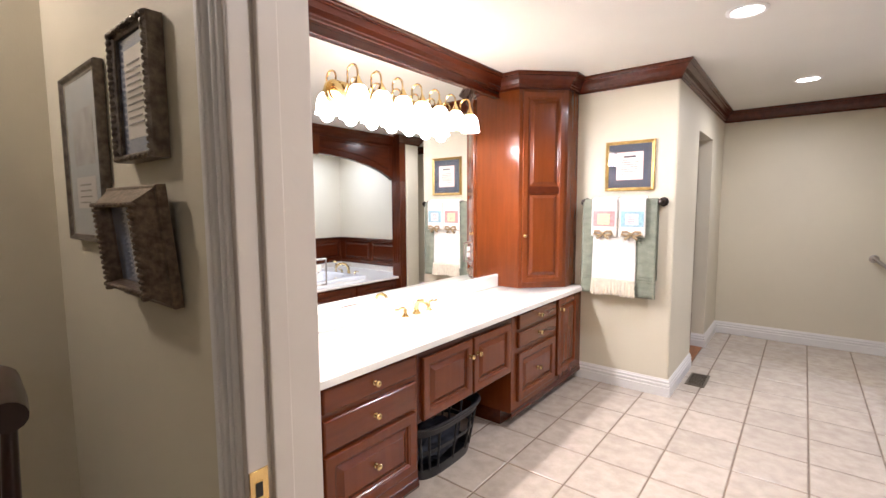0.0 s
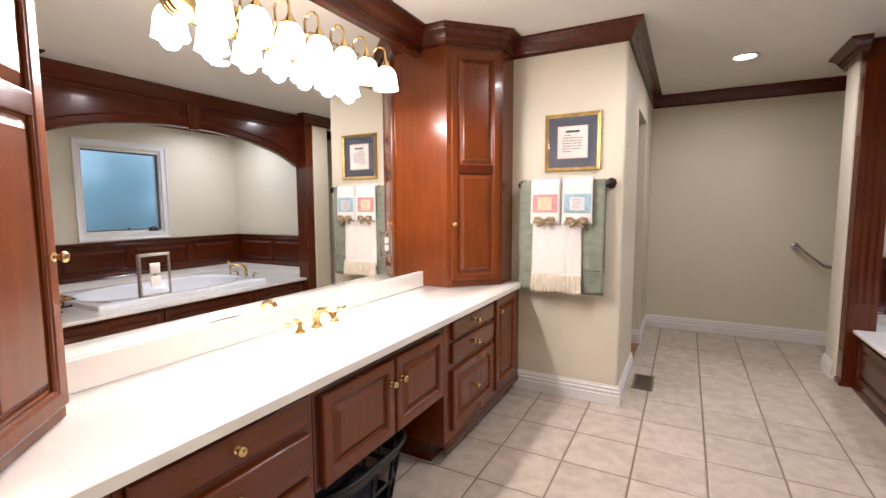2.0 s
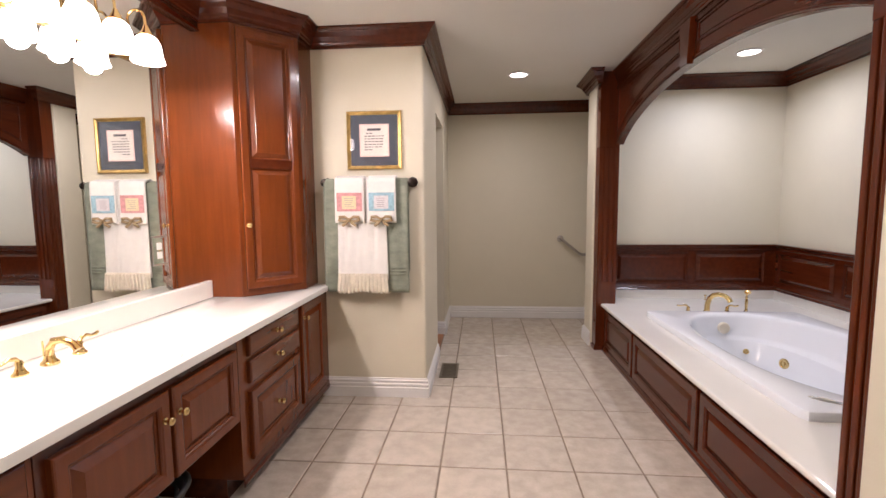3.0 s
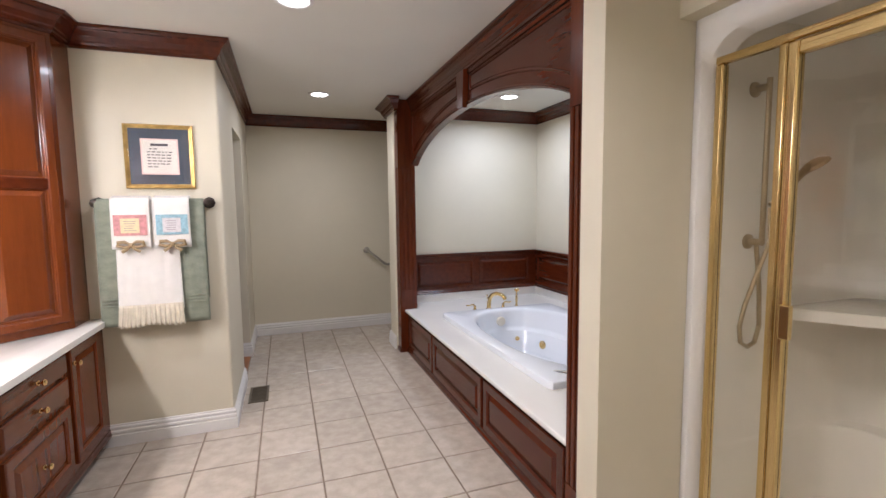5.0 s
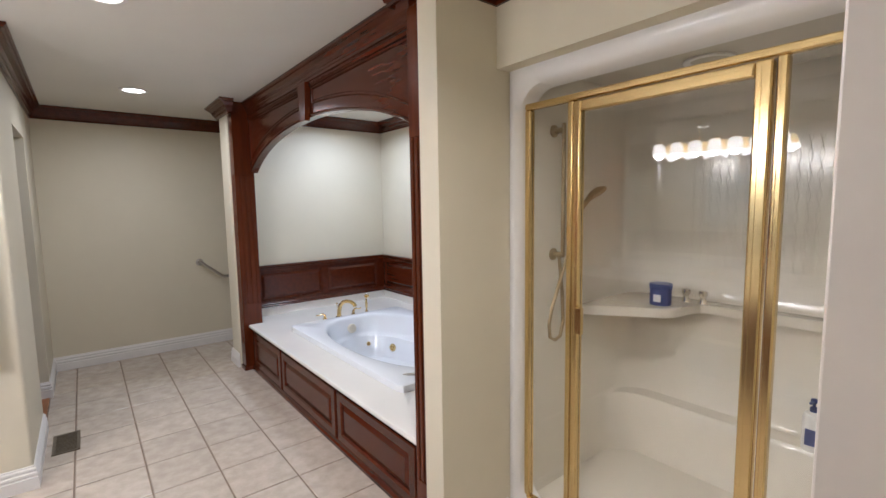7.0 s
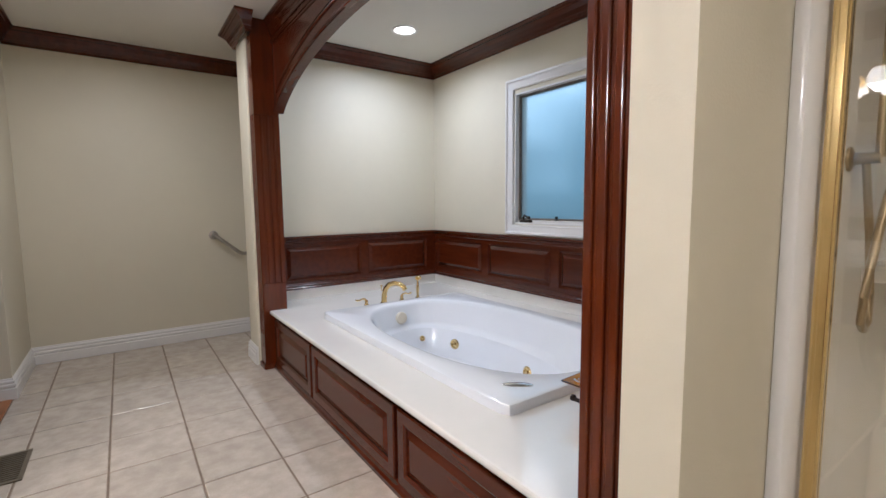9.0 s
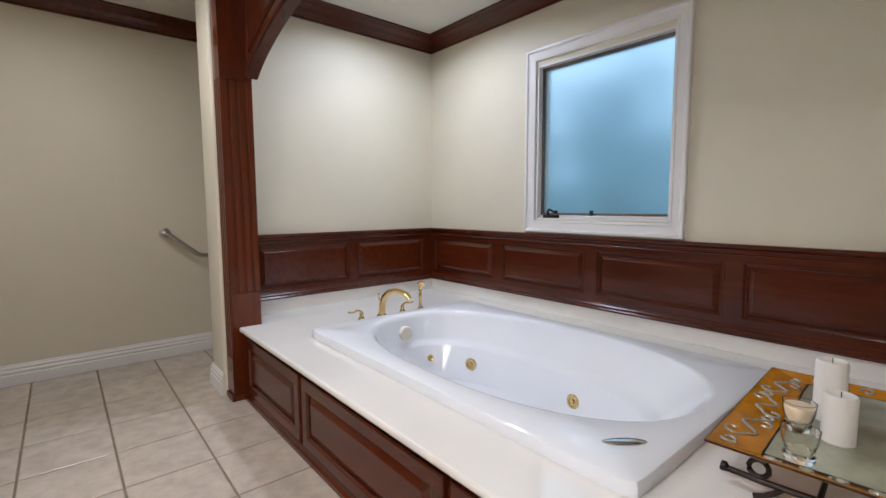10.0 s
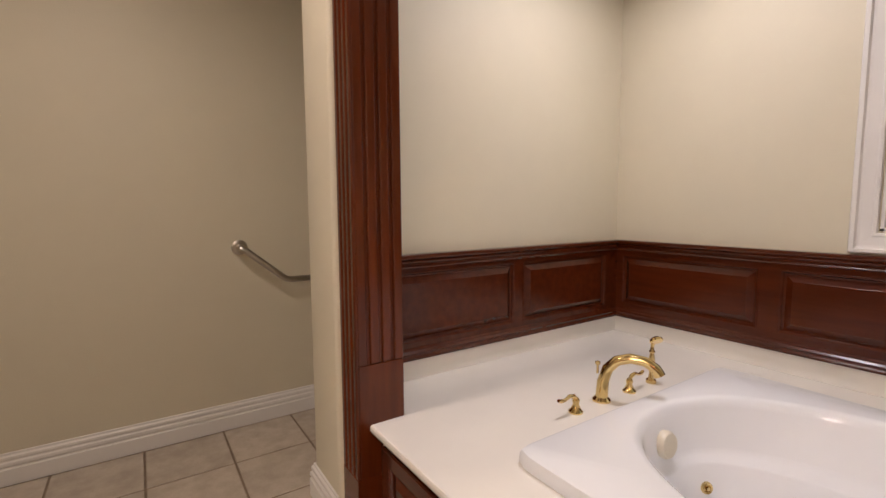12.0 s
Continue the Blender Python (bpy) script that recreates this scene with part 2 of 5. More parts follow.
def knob(at, direction, parent, radius=0.014):
    bm = lathe([(0, 0), (radius * 0.85, 0), (radius * 0.8, 0.003), (radius * 0.4, 0.006), (radius * 0.42, 0.014), (radius * 0.9, 0.018), (radius, 0.024), (radius * 0.8, 0.029), (radius * 0.45, 0.031), (0, 0.031)], (0, 0, 0))
    q = Vector(direction).to_track_quat("Z", "Y").to_matrix().to_4x4()
    bmesh.ops.transform(bm, matrix=Matrix.Translation(at) @ q, verts=bm.verts)
    return part("knob", bm, BRASS, parent, "polished brass knob", True)


EAST = Matrix.Rotation(radians(90), 4, "Z")   # local face -y turned to +x; local x runs along +y
WEST = Matrix.Rotation(radians(-90), 4, "Z")  # local face -y turned to -x; local x runs along -y

# ---- setting: floors and ceilings ----
floor = struct(part("floor", box(-2.07, 2.45, 0.405, 6.05, -0.12, -0.004), GROUT), "tan cement grout bed under beige floor tiles", "floor")
struct(part("floor_nook", box(-2.2, 2.45, -3.2, 0.405, -0.12, 0.0), CARPET), "tan carpet floor of the room before the door", "floor")
struct(part("floor_side_room", box(-3.2, -0.742, 3.7, 6.9, -0.12, 0.003), OAK), "orange stained oak floor of the side room", "floor")
struct(part("ceiling", box(-3.2, 2.45, -3.2, 6.9, CEIL, CEIL + 0.12), CEILING), "off-white painted plaster ceiling", "ceiling")

# ---- setting: walls ----
def wall(name, bms, label="cream painted plaster wall"):
    bm = bmesh.new()
    for b in bms:
        box(*b, bm=bm)
    return struct(part(name, bm, PAINT), label, "wall")


Z0 = -0.10
wall("wall_west", [(-2.07, -1.95, 0.53, 3.67, Z0, CEIL)])
wall("wall_entry", [(-2.07, -0.72, 0.41, 0.537, Z0, CEIL), (0.185, 2.45, 0.41, 0.537, Z0, CEIL), (-0.72, 0.185, 0.41, 0.537, 2.07, CEIL)])
end_wall = wall("wall_vanity_end", [(-2.07, -0.85, 3.67, 3.785, Z0, CEIL)])
bm = box(-0.85, -0.735, 3.67, 4.47, Z0, CEIL)
bmesh.ops.bevel(bm, geom=[e for e in bm.edges if all(v.co.x > -0.74 and v.co.y < 3.68 for v in e.verts)], offset=0.018, segments=4, affect="EDGES", profile=0.5)
box(-0.85, -0.735, 5.20, 5.93, Z0, CEIL, bm=bm)
box(-0.85, -0.735, 4.47, 5.20, 2.07, CEIL, bm=bm)
struct(part("wall_hall_west", bm, PAINT, smooth=True), "cream painted hall wall with an open doorway", "wall")
wall("wall_north", [(-0.85, 1.82, 5.93, 6.05, Z0, CEIL)])
wall("wall_toilet_end", [(1.70, 1.82, 5.14, 5.93, Z0, CEIL)])
bm = box(0.81, 2.45, 5.03, 5.14, Z0, CEIL)
b2 = box(0.645, 0.81, 4.89, 5.15, Z0, CEIL)
bmesh.ops.bevel(b2, geom=[e for e in b2.edges if all(v.co.x < 0.66 for v in e.verts) and abs(e.verts[0].co.z - e.verts[1].co.z) > 1], offset=0.018, segments=4, affect="EDGES", profile=0.5)
me = bpy.data.meshes.new("tmp")
b2.to_mesh(me)
b2.free()
bm.from_mesh(me)
struct(part("wall_partition_north", bm, PAINT, smooth=True), "cream painted partition wall with a rounded end", "wall")
WY0, WY1, WZ0, WZ1 = 3.105, 3.955, 1.02, 1.985
wall("wall_east", [(2.33, 2.45, 0.53, WY0, Z0, CEIL), (2.33, 2.45, WY1, 5.03, Z0, CEIL), (2.33, 2.45, WY0, WY1, Z0, WZ0), (2.33, 2.45, WY0, WY1, WZ1, CEIL)], "cream painted outer wall with a window opening")
wall("wall_partition_south", [(0.665, 2.33, 1.83, 1.94, Z0, CEIL), (0.665, 0.83, 1.94, 1.95, Z0, CEIL)], "cream painted partition wall between tub and shower")
wall("wall_shower_header", [(0.985, 1.062, 0.537, 1.83, 2.075, CEIL)], "cream painted header over the shower")
wall("wall_nook_west", [(-1.97, -1.85, -3.2, 0.41, Z0, CEIL)])
wall("wall_nook_south", [(-1.97, 2.45, -3.2, -3.08, Z0, CEIL)])
wall("wall_nook_east", [(2.33, 2.45, -3.08, 0.41, Z0, CEIL)])
wall("wall_side_room", [(-3.2, -3.08, 3.785, 6.9, Z0, CEIL), (-3.08, -0.85, 6.78, 6.9, Z0, CEIL), (-3.2, -2.07, 3.67, 3.785, Z0, CEIL), (-0.97, -0.85, 6.05, 6.78, Z0, CEIL)])

# ---- setting: trim ----
BASE = [(0, 0), (0.018, 0), (0.018, 0.066), (0.012, 0.071), (0.012, 0.076), (0.017, 0.081), (0.016, 0.093), (0.010, 0.098), (0.010, 0.103), (0.013, 0.107), (0.012, 0.116), (0.006, 0.122), (0.005, 0.130), (0, 0.132)]
base_runs = [
    [(-1.48, 3.67), (-0.735, 3.67), (-0.735, 4.47), (-0.85, 4.47)],
    [(-0.85, 5.20), (-0.735, 5.20), (-0.735, 5.93), (1.70, 5.93)],
    [(1.70, 5.15), (0.645, 5.15), (0.645, 4.90)],
    [(0.665, 1.93), (0.665, 1.83), (1.05, 1.83)],
    [(-1.85, -3.0), (-1.85, 0.41), (-0.78, 0.41)],
]
for run in base_runs:
    struct(part("baseboard", moulding(run, BASE), TRIM), "white painted moulded baseboard", "baseboard")
CROWN = [(0, 2.325), (0.012, 2.325), (0.012, 2.340), (0.020, 2.345), (0.024, 2.356), (0.030, 2.362), (0.042, 2.388), (0.062, 2.408), (0.066, 2.414), (0.074, 2.416), (0.080, 2.424), (0.088, 2.428), (0.088, 2.44), (0, 2.44)]
TW0 = [(-1.50, 0.537), (-1.50, 0.835), (-1.775, 1.11), (-1.95, 1.11)]
TW1 = [(-1.95, 3.185), (-1.75, 3.185), (-1.475, 3.46), (-1.475, 3.67)]
crown_runs = [
    TW0[:2] + [TW0[2], (-1.93, 1.11), (-1.93, 3.185)] + TW1[1:] + [(-0.735, 3.67), (-0.735, 5.93), (1.70, 5.93)],
    [(1.70, 5.15), (0.635, 5.15), (0.635, 4.735), (0.66, 4.735)],
    [(0.66, 2.095), (0.635, 2.095), (0.635, 1.83), (0.985, 1.83), (0.985, 0.537)],
    [(0.84, 5.03), (2.33, 5.03), (2.33, 1.94), (0.84, 1.94)],
]
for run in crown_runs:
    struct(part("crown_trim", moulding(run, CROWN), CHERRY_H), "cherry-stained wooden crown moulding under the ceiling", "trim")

# entry door frame: jambs, stop, casings and strike plate
frame_ob = thing("door_1", (-0.245, 0.465, 0), "white painted entry door frame with moulded casing", "door frame")
tagged(frame_ob, kind="structure")
for sx, x in ((1, -0.72), (-1, 0.185)):
    part("jamb", box(x, x + sx * 0.019, 0.403, 0.552, 0, 2.055, 0.003), JAMB, frame_ob)
    part("stop", box(x + sx * 0.019, x + sx * 0.031, 0.445, 0.483, 0, 2.04, 0.003), JAMB, frame_ob)
    for y, s in ((0.41, -1), (0.537, 1)):
        bm = bmesh.new()
        box(x + sx * 0.006, x - sx * 0.056, y, y + s * 0.010, 0, 2.11, 0.002, bm)
        for o0, o1, d in ((0.030, 0.058, 0.020), (0.036, 0.052, 0.024), (0.012, 0.022, 0.015), (-0.005, 0.004, 0.013)):
            box(x - sx * o0, x - sx * o1, y, y + s * d, 0, 2.112, 0.0035, bm, 3)
        part("casing", bm, TRIM, frame_ob)
part("jamb", box(-0.72, 0.185, 0.403, 0.552, 2.055, 2.07), JAMB, frame_ob)
for y, s in ((0.41, -1), (0.537, 1)):
    part("casing", box(-0.775, 0.24, y, y + s * 0.012, 2.064, 2.12, 0.003), TRIM, frame_ob)
bm = box(-0.701, -0.6985, 0.405, 0.438, 0.93, 0.995, 0.0006)
box(-0.6992, -0.6978, 0.413, 0.428, 0.945, 0.975, bm=bm)
plate = part("strike_plate", bm, BRASS, frame_ob, "brass strike plate")
part("latch_hole", box(-0.6980, -0.6974, 0.414, 0.427, 0.947, 0.973), BLACK, plate)


# ---- alcove window ----
win = thing("window_1", (2.36, 3.53, 1.5), "white cased casement window with frosted dusk-blue glass", "window")
tagged(win, kind="structure")
X1 = 2.33
bm = bmesh.new()
CAS = [(0.0, 0.0), (0.0, 0.022), (0.004, 0.026), (0.016, 0.026), (0.022, 0.018), (0.030, 0.016), (0.060, 0.014), (0.066, 0.017), (0.074, 0.015), (0.076, 0.0)]
rows = [[bm.verts.new((X1 - d, y + sy * o, z + sz * o)) for o, d in CAS] for y, z, sy, sz in ((3.03, 0.94, 1, 1), (4.035, 0.94, -1, 1), (4.035, 2.088, -1, -1), (3.03, 2.088, 1, -1))]
for i in range(4):
    a, b = rows[i], rows[(i + 1) % 4]
    for k in range(len(CAS) - 1):
        bm.faces.new((a[k], b[k], b[k + 1], a[k + 1]))
bmesh.ops.recalc_face_normals(bm, faces=bm.faces)
part("casing", bm, TRIM, win)
bm = bmesh.new()
for y0, y1, z0, z1 in ((WY0, WY0 + 0.012, WZ0, WZ1), (WY1 - 0.012, WY1, WZ0, WZ1), (WY0, WY1, WZ0, WZ0 + 0.012), (WY0, WY1, WZ1 - 0.012, WZ1)):
    box(X1 - 0.002, 2.45, y0, y1, z0, z1, 0.001, bm)
part("window_frame", bm, TRIM, win)
SASH = mat("grey_sash", (0.16, 0.13, 0.10), 0.45, vary=0.2, scale=20)
bm = bmesh.new()
for y0, y1, z0, z1 in ((WY0 + 0.012, WY0 + 0.024, WZ0 + 0.03, WZ1 - 0.012), (WY1 - 0.026, WY1 - 0.012, WZ0 + 0.03, WZ1 - 0.012), (WY0 + 0.012, WY1 - 0.012, WZ0 + 0.03, WZ0 + 0.044), (WY0 + 0.012, WY1 - 0.012, WZ1 - 0.028, WZ1 - 0.012)):
    box(2.365, 2.392, y0, y1, z0, z1, 0.002, bm)
part("sash", bm, SASH, win, "thin grey-brown metal sash")
part("sash_rail", box(2.352, 2.39, WY0 + 0.012, WY1 - 0.012, WZ0 + 0.012, WZ0 + 0.03, 0.003), TRIM, win)
pane = part("pane", box(2.377, 2.383, WY0 + 0.024, WY1 - 0.026, WZ0 + 0.044, WZ1 - 0.028), FROST, win, "frosted pane with blue evening light behind")
pane.visible_shadow = False
bm = box(2.332, 2.358, 3.79, 3.905, WZ0 + 0.012, WZ0 + 0.032, 0.006)
tube([(2.342, 3.865, WZ0 + 0.028), (2.338, 3.868, WZ0 + 0.052), (2.328, 3.85, WZ0 + 0.066), (2.318, 3.815, WZ0 + 0.056), (2.312, 3.79, WZ0 + 0.046)], 0.0075, 10, bm)
lathe([(0, -0.012), (0.009, -0.009), (0.011, 0.0), (0.009, 0.010), (0, 0.013)], (2.311, 3.786, WZ0 + 0.05), "z", 12, bm)
part("crank_handle", bm, BRONZE, win, "dark metal casement crank", True)
part("latch", box(2.352, 2.366, 3.56, 3.58, WZ0 + 0.028, WZ0 + 0.06, 0.003), BLACK, win, "small dark sash latch")

bm = box(3.6, 3.62, 0.5, 6.5, -0.5, 4.0)
DUSK = bpy.data.materials.new("dusk_distance")
DUSK.use_nodes = True
nt = DUSK.node_tree
p = nt.nodes["Principled BSDF"]
p.inputs["Base Color"].default_value = (0, 0, 0, 1)
tc, sep, ramp = nt.nodes.new("ShaderNodeTexCoord"), nt.nodes.new("ShaderNodeSeparateXYZ"), nt.nodes.new("ShaderNodeValToRGB")
nz, mix = nt.nodes.new("ShaderNodeTexNoise"), nt.nodes.new("ShaderNodeMath")
nz.inputs["Scale"].default_value, nz.inputs["Detail"].default_value = 2.6, 5
mr = nt.nodes.new("ShaderNodeMapRange")
mr.inputs[1].default_value, mr.inputs[2].default_value = 0.9, 4.2
nt.links.new(tc.outputs["Object"], sep.inputs[0])
nt.links.new(tc.outputs["Object"], nz.inputs["Vector"])
nt.links.new(sep.outputs[2], mr.inputs[0])
mix.operation, mix.inputs[2].default_value = "MULTIPLY_ADD", 0.0
mix.inputs[1].default_value = 0.75
nt.links.new(nz.outputs["Fac"], mix.inputs[0])
nt.links.new(mr.outputs[0], mix.inputs[2])
nt.links.new(mix.outputs[0], ramp.inputs[0])
e = ramp.color_ramp.elements
e[0].position, e[0].color = 0.22, (0.10, 0.17, 0.19, 1)
e[1].position, e[1].color = 0.92, (0.85, 1.15, 1.35, 1)
mid = e.new(0.6)
mid.color = (0.24, 0.42, 0.52, 1)
nt.links.new(ramp.outputs[0], p.inputs["Emission Color"])
p.inputs["Emission Strength"].default_value = 0.75
struct(part("backdrop", bm, DUSK), "blurred blue evening garden and sky outside", "backdrop")

# ---- mirror and vanity ----
mirror = thing("wall_mirror", (-1.946, 2.115, 0.885), "large frameless wall mirror above the vanity backsplash", "mirror")
part("glass_sheet", box(-1.950, -1.944, 1.112, 3.183, 0.887, 2.283), MIRROR, mirror)
bm = box(-1.95, -1.925, 1.112, 3.18, 2.284, 2.33, 0.003)
box(-1.95, -1.918, 1.112, 3.18, 2.279, 2.292, 0.003, bm)
struct(part("frieze_trim", bm, CHERRY_H), "cherry-stained wooden frieze board above the mirror", "trim")


def outlet(y):
    o = thing("mirror_outlet", (-1.944, y, 1.10), "mirrored outlet plate with a white double socket", "outlet", "outlets on the mirror")
    bm = box(-1.943, -1.939, y - 0.045, y + 0.045, 1.034, 1.165, 0.0018)
    pl = part("plate", bm, MIRROR, o)
    bm = bmesh.new()
    for a, b, z0, z1 in ((-0.052, -0.043, 1.028, 1.172), (0.043, 0.052, 1.028, 1.172), (-0.043, 0.043, 1.028, 1.037), (-0.043, 0.043, 1.163, 1.172)):
        box(-1.943, -1.937, y + a, y + b, z0, z1, 0.0025, bm)
    part("plate_edge", bm, NICKEL, pl, "bevelled pale metal edge")
    bm = bmesh.new()
    for dz in (-0.022, 0.022):
        box(-1.9395, -1.936, y - 0.016, y + 0.016, 1.10 + dz - 0.017, 1.10 + dz + 0.017, 0.0015, bm)
    part("socket", bm, TRIM, o, "white double socket")
    part("screw", lathe([(0.003, 0), (0.003, 0.0025), (0, 0.003)], (-1.9385, y, 1.10), "x", 10), BRASS, o)


outlet(1.45)
outlet(2.78)


def tower(name, pts, door_a, door_b, label, knob_left):
    t = thing(name, ((pts[0][0] + pts[2][0]) / 2, (pts[0][1] + pts[2][1]) / 2, 0.785), label, "cabinet", "corner tower cabinets")
    if pts[0][0] > -1.6:
        poly = [(-1.948, 0.54), (pts[0][0], 0.54), pts[1], pts[2], (-1.948, pts[3][1])]
    else:
        poly = [(-1.948, 3.185), pts[1], pts[2], (-1.475, 3.668), (-1.948, 3.668)]
    part("body", prism(poly, 0.787, 2.335, bevel=0.002), CHERRY, t)
    a, b = Vector(door_a), Vector(door_b)
    d = (b - a).normalized()
    w = (b - a).length
    ang = math.atan2(d.y, d.x)
    m0 = Matrix.Translation((a.x, a.y, 0)) @ Matrix.Rotation(ang, 4, "Z")
    # corner stiles beside the door
    bm = bmesh.new()
    for x0, x1 in ((0.0, 0.028), (w - 0.028, w)):
        box(x0, x1, -0.006, 0.001, 0.79, 2.325, 0.002, bm)
    box(0.028, w - 0.028, -0.006, 0.001, 0.79, 0.835, 0.002, bm)
    box(0.028, w - 0.028, -0.006, 0.001, 2.295, 2.325, 0.002, bm)
    bmesh.ops.transform(bm, matrix=m0, verts=bm.verts)
    part("face_frame", bm, CHERRY, t)
    dw = w - 0.05
    m = m0 @ Matrix.Translation((0.025, -0.007, 0.832))
    door = None
    h = 1.475
    st = 0.052
    fr, fd = raised(dw, h, 0.02, m, st)
    fd.free()
    door = part("door", fr, CHERRY, t)
    bm = box(st - 0.004, dw - st + 0.004, -0.0195, 0, 0.70, 0.755, 0.003)
    bmesh.ops.transform(bm, matrix=m, verts=bm.verts)
    part("middle_rail", bm, CHERRY_H, door)
    for z0, z1 in ((0.0, 0.752), (0.703, h)):
        fr, fd = raised(dw, z1 - z0, 0.02, m @ Matrix.Translation((0, 0, z0)), st)
        fr.free()
        part("panel", fd, CHERRY, door)
    n = Vector((d.y, -d.x, 0))
    kx = 0.045 if knob_left else w - 0.045
    at = m0 @ Vector((kx, -0.027, 1.206))
    k = knob(at, n, door)
    return t


tower("corner_tower_cabinet", TW1, TW1[1], TW1[2], "tall cherry-stained corner cabinet with raised-panel door on the counter", True)
tower("corner_tower_cabinet", TW0, TW0[1], TW0[2], "tall cherry-stained corner cabinet beside the entry door", False)

VX = -1.42


def carcass(name, y0, y1, label, toe=True):
    c = thing(name, (-1.68, (y0 + y1) / 2, 0), label, "cabinet", "vanity base cabinets")
    bm = box(-1.948, VX, y0 + 0.001, y1 - 0.001, 0.095, 0.753, 0.002)
    part("body", bm, CHERRY, c)
    bm = box(-1.90, -1.50, y0 + 0.002, y1 - 0.002, 0.0, 0.096)
    part("toe_kick", bm, CHERRY_H, c)
    bm = moulding([(VX, y0 + 0.001), (VX, y1 - 0.001)], [(0, 0.06), (0.006, 0.06), (0.010, 0.075), (0.006, 0.09), (0.004, 0.105), (0, 0.11)])
    part("base_moulding", bm, CHERRY_H, c)
    return c


def slab_drawer(c, y0, y1, z0, z1, kn=True):
    bm = box(VX, VX + 0.021, y0, y1, z0, z1)
    top = [e for e in bm.edges if all(v.co.x > VX + 0.02 for v in e.verts)]
    bmesh.ops.bevel(bm, geom=top, offset=0.007, segments=3, affect="EDGES", profile=0.35)
    d = part("drawer", bm, CHERRY_D, c)
    if kn:
        knob((VX + 0.021, (y0 + y1) / 2, (z0 + z1) / 2), (1, 0, 0), d)


def panel_front(c, y0, y1, z0, z1, name="door", kn=None, stile=0.055):
    m = Matrix.Translation((VX, y0, z0)) @ EAST
    fr, fd = raised(y1 - y0, z1 - z0, 0.021, m, stile)
    d = part(name, fr, CHERRY, c)
    part("panel", fd, CHERRY, d)
    if kn:
        knob((VX + 0.021, *kn), (1, 0, 0), d)


c = carcass("vanity_end_cabinet", 0.54, 1.045, "cherry-stained vanity base cabinet with a panel door")
panel_front(c, 0.60, 1.03, 0.15, 0.74, "door", (1.0, 0.66))
c = carcass("vanity_drawer_cabinet", 1.045, 1.62, "cherry-stained vanity cabinet with three drawers and brass knobs")
slab_drawer(c, 1.065, 1.592, 0.637, 0.737)
slab_drawer(c, 1.065, 1.592, 0.476, 0.61)
panel_front(c, 1.065, 1.592, 0.165, 0.46, "drawer", (1.325, 0.317))
c = thing("vanity_sink_cabinet", (-1.68, 2.07, 0.38), "cherry-stained two-door sink cabinet over an open knee space", "cabinet", "vanity base cabinets")
bm = box(-1.445, VX, 1.621, 2.519, 0.38, 0.753, 0.002)
box(-1.948, -1.445, 1.621, 2.519, 0.38, 0.40, bm=bm)
part("body", bm, CHERRY_H, c)
panel_front(c, 1.65, 2.063, 0.388, 0.705, "door", (2.035, 0.612), 0.05)
panel_front(c, 2.08, 2.485, 0.388, 0.705, "door", (2.108, 0.612), 0.05)
c = carcass("vanity_drawer_cabinet", 2.52, 3.168, "cherry-stained vanity cabinet with three drawers beside the knee space")
slab_drawer(c, 2.592, 3.14, 0.64, 0.737)
slab_drawer(c, 2.592, 3.14, 0.515, 0.617)
panel_front(c, 2.592, 3.14, 0.155, 0.478, "drawer", (2.855, 0.317))
c = carcass("vanity_door_cabinet", 3.168, 3.668, "cherry-stained vanity base cabinet with one panel door")
panel_front(c, 3.187, 3.55, 0.15, 0.74, "door", (3.222, 0.66))


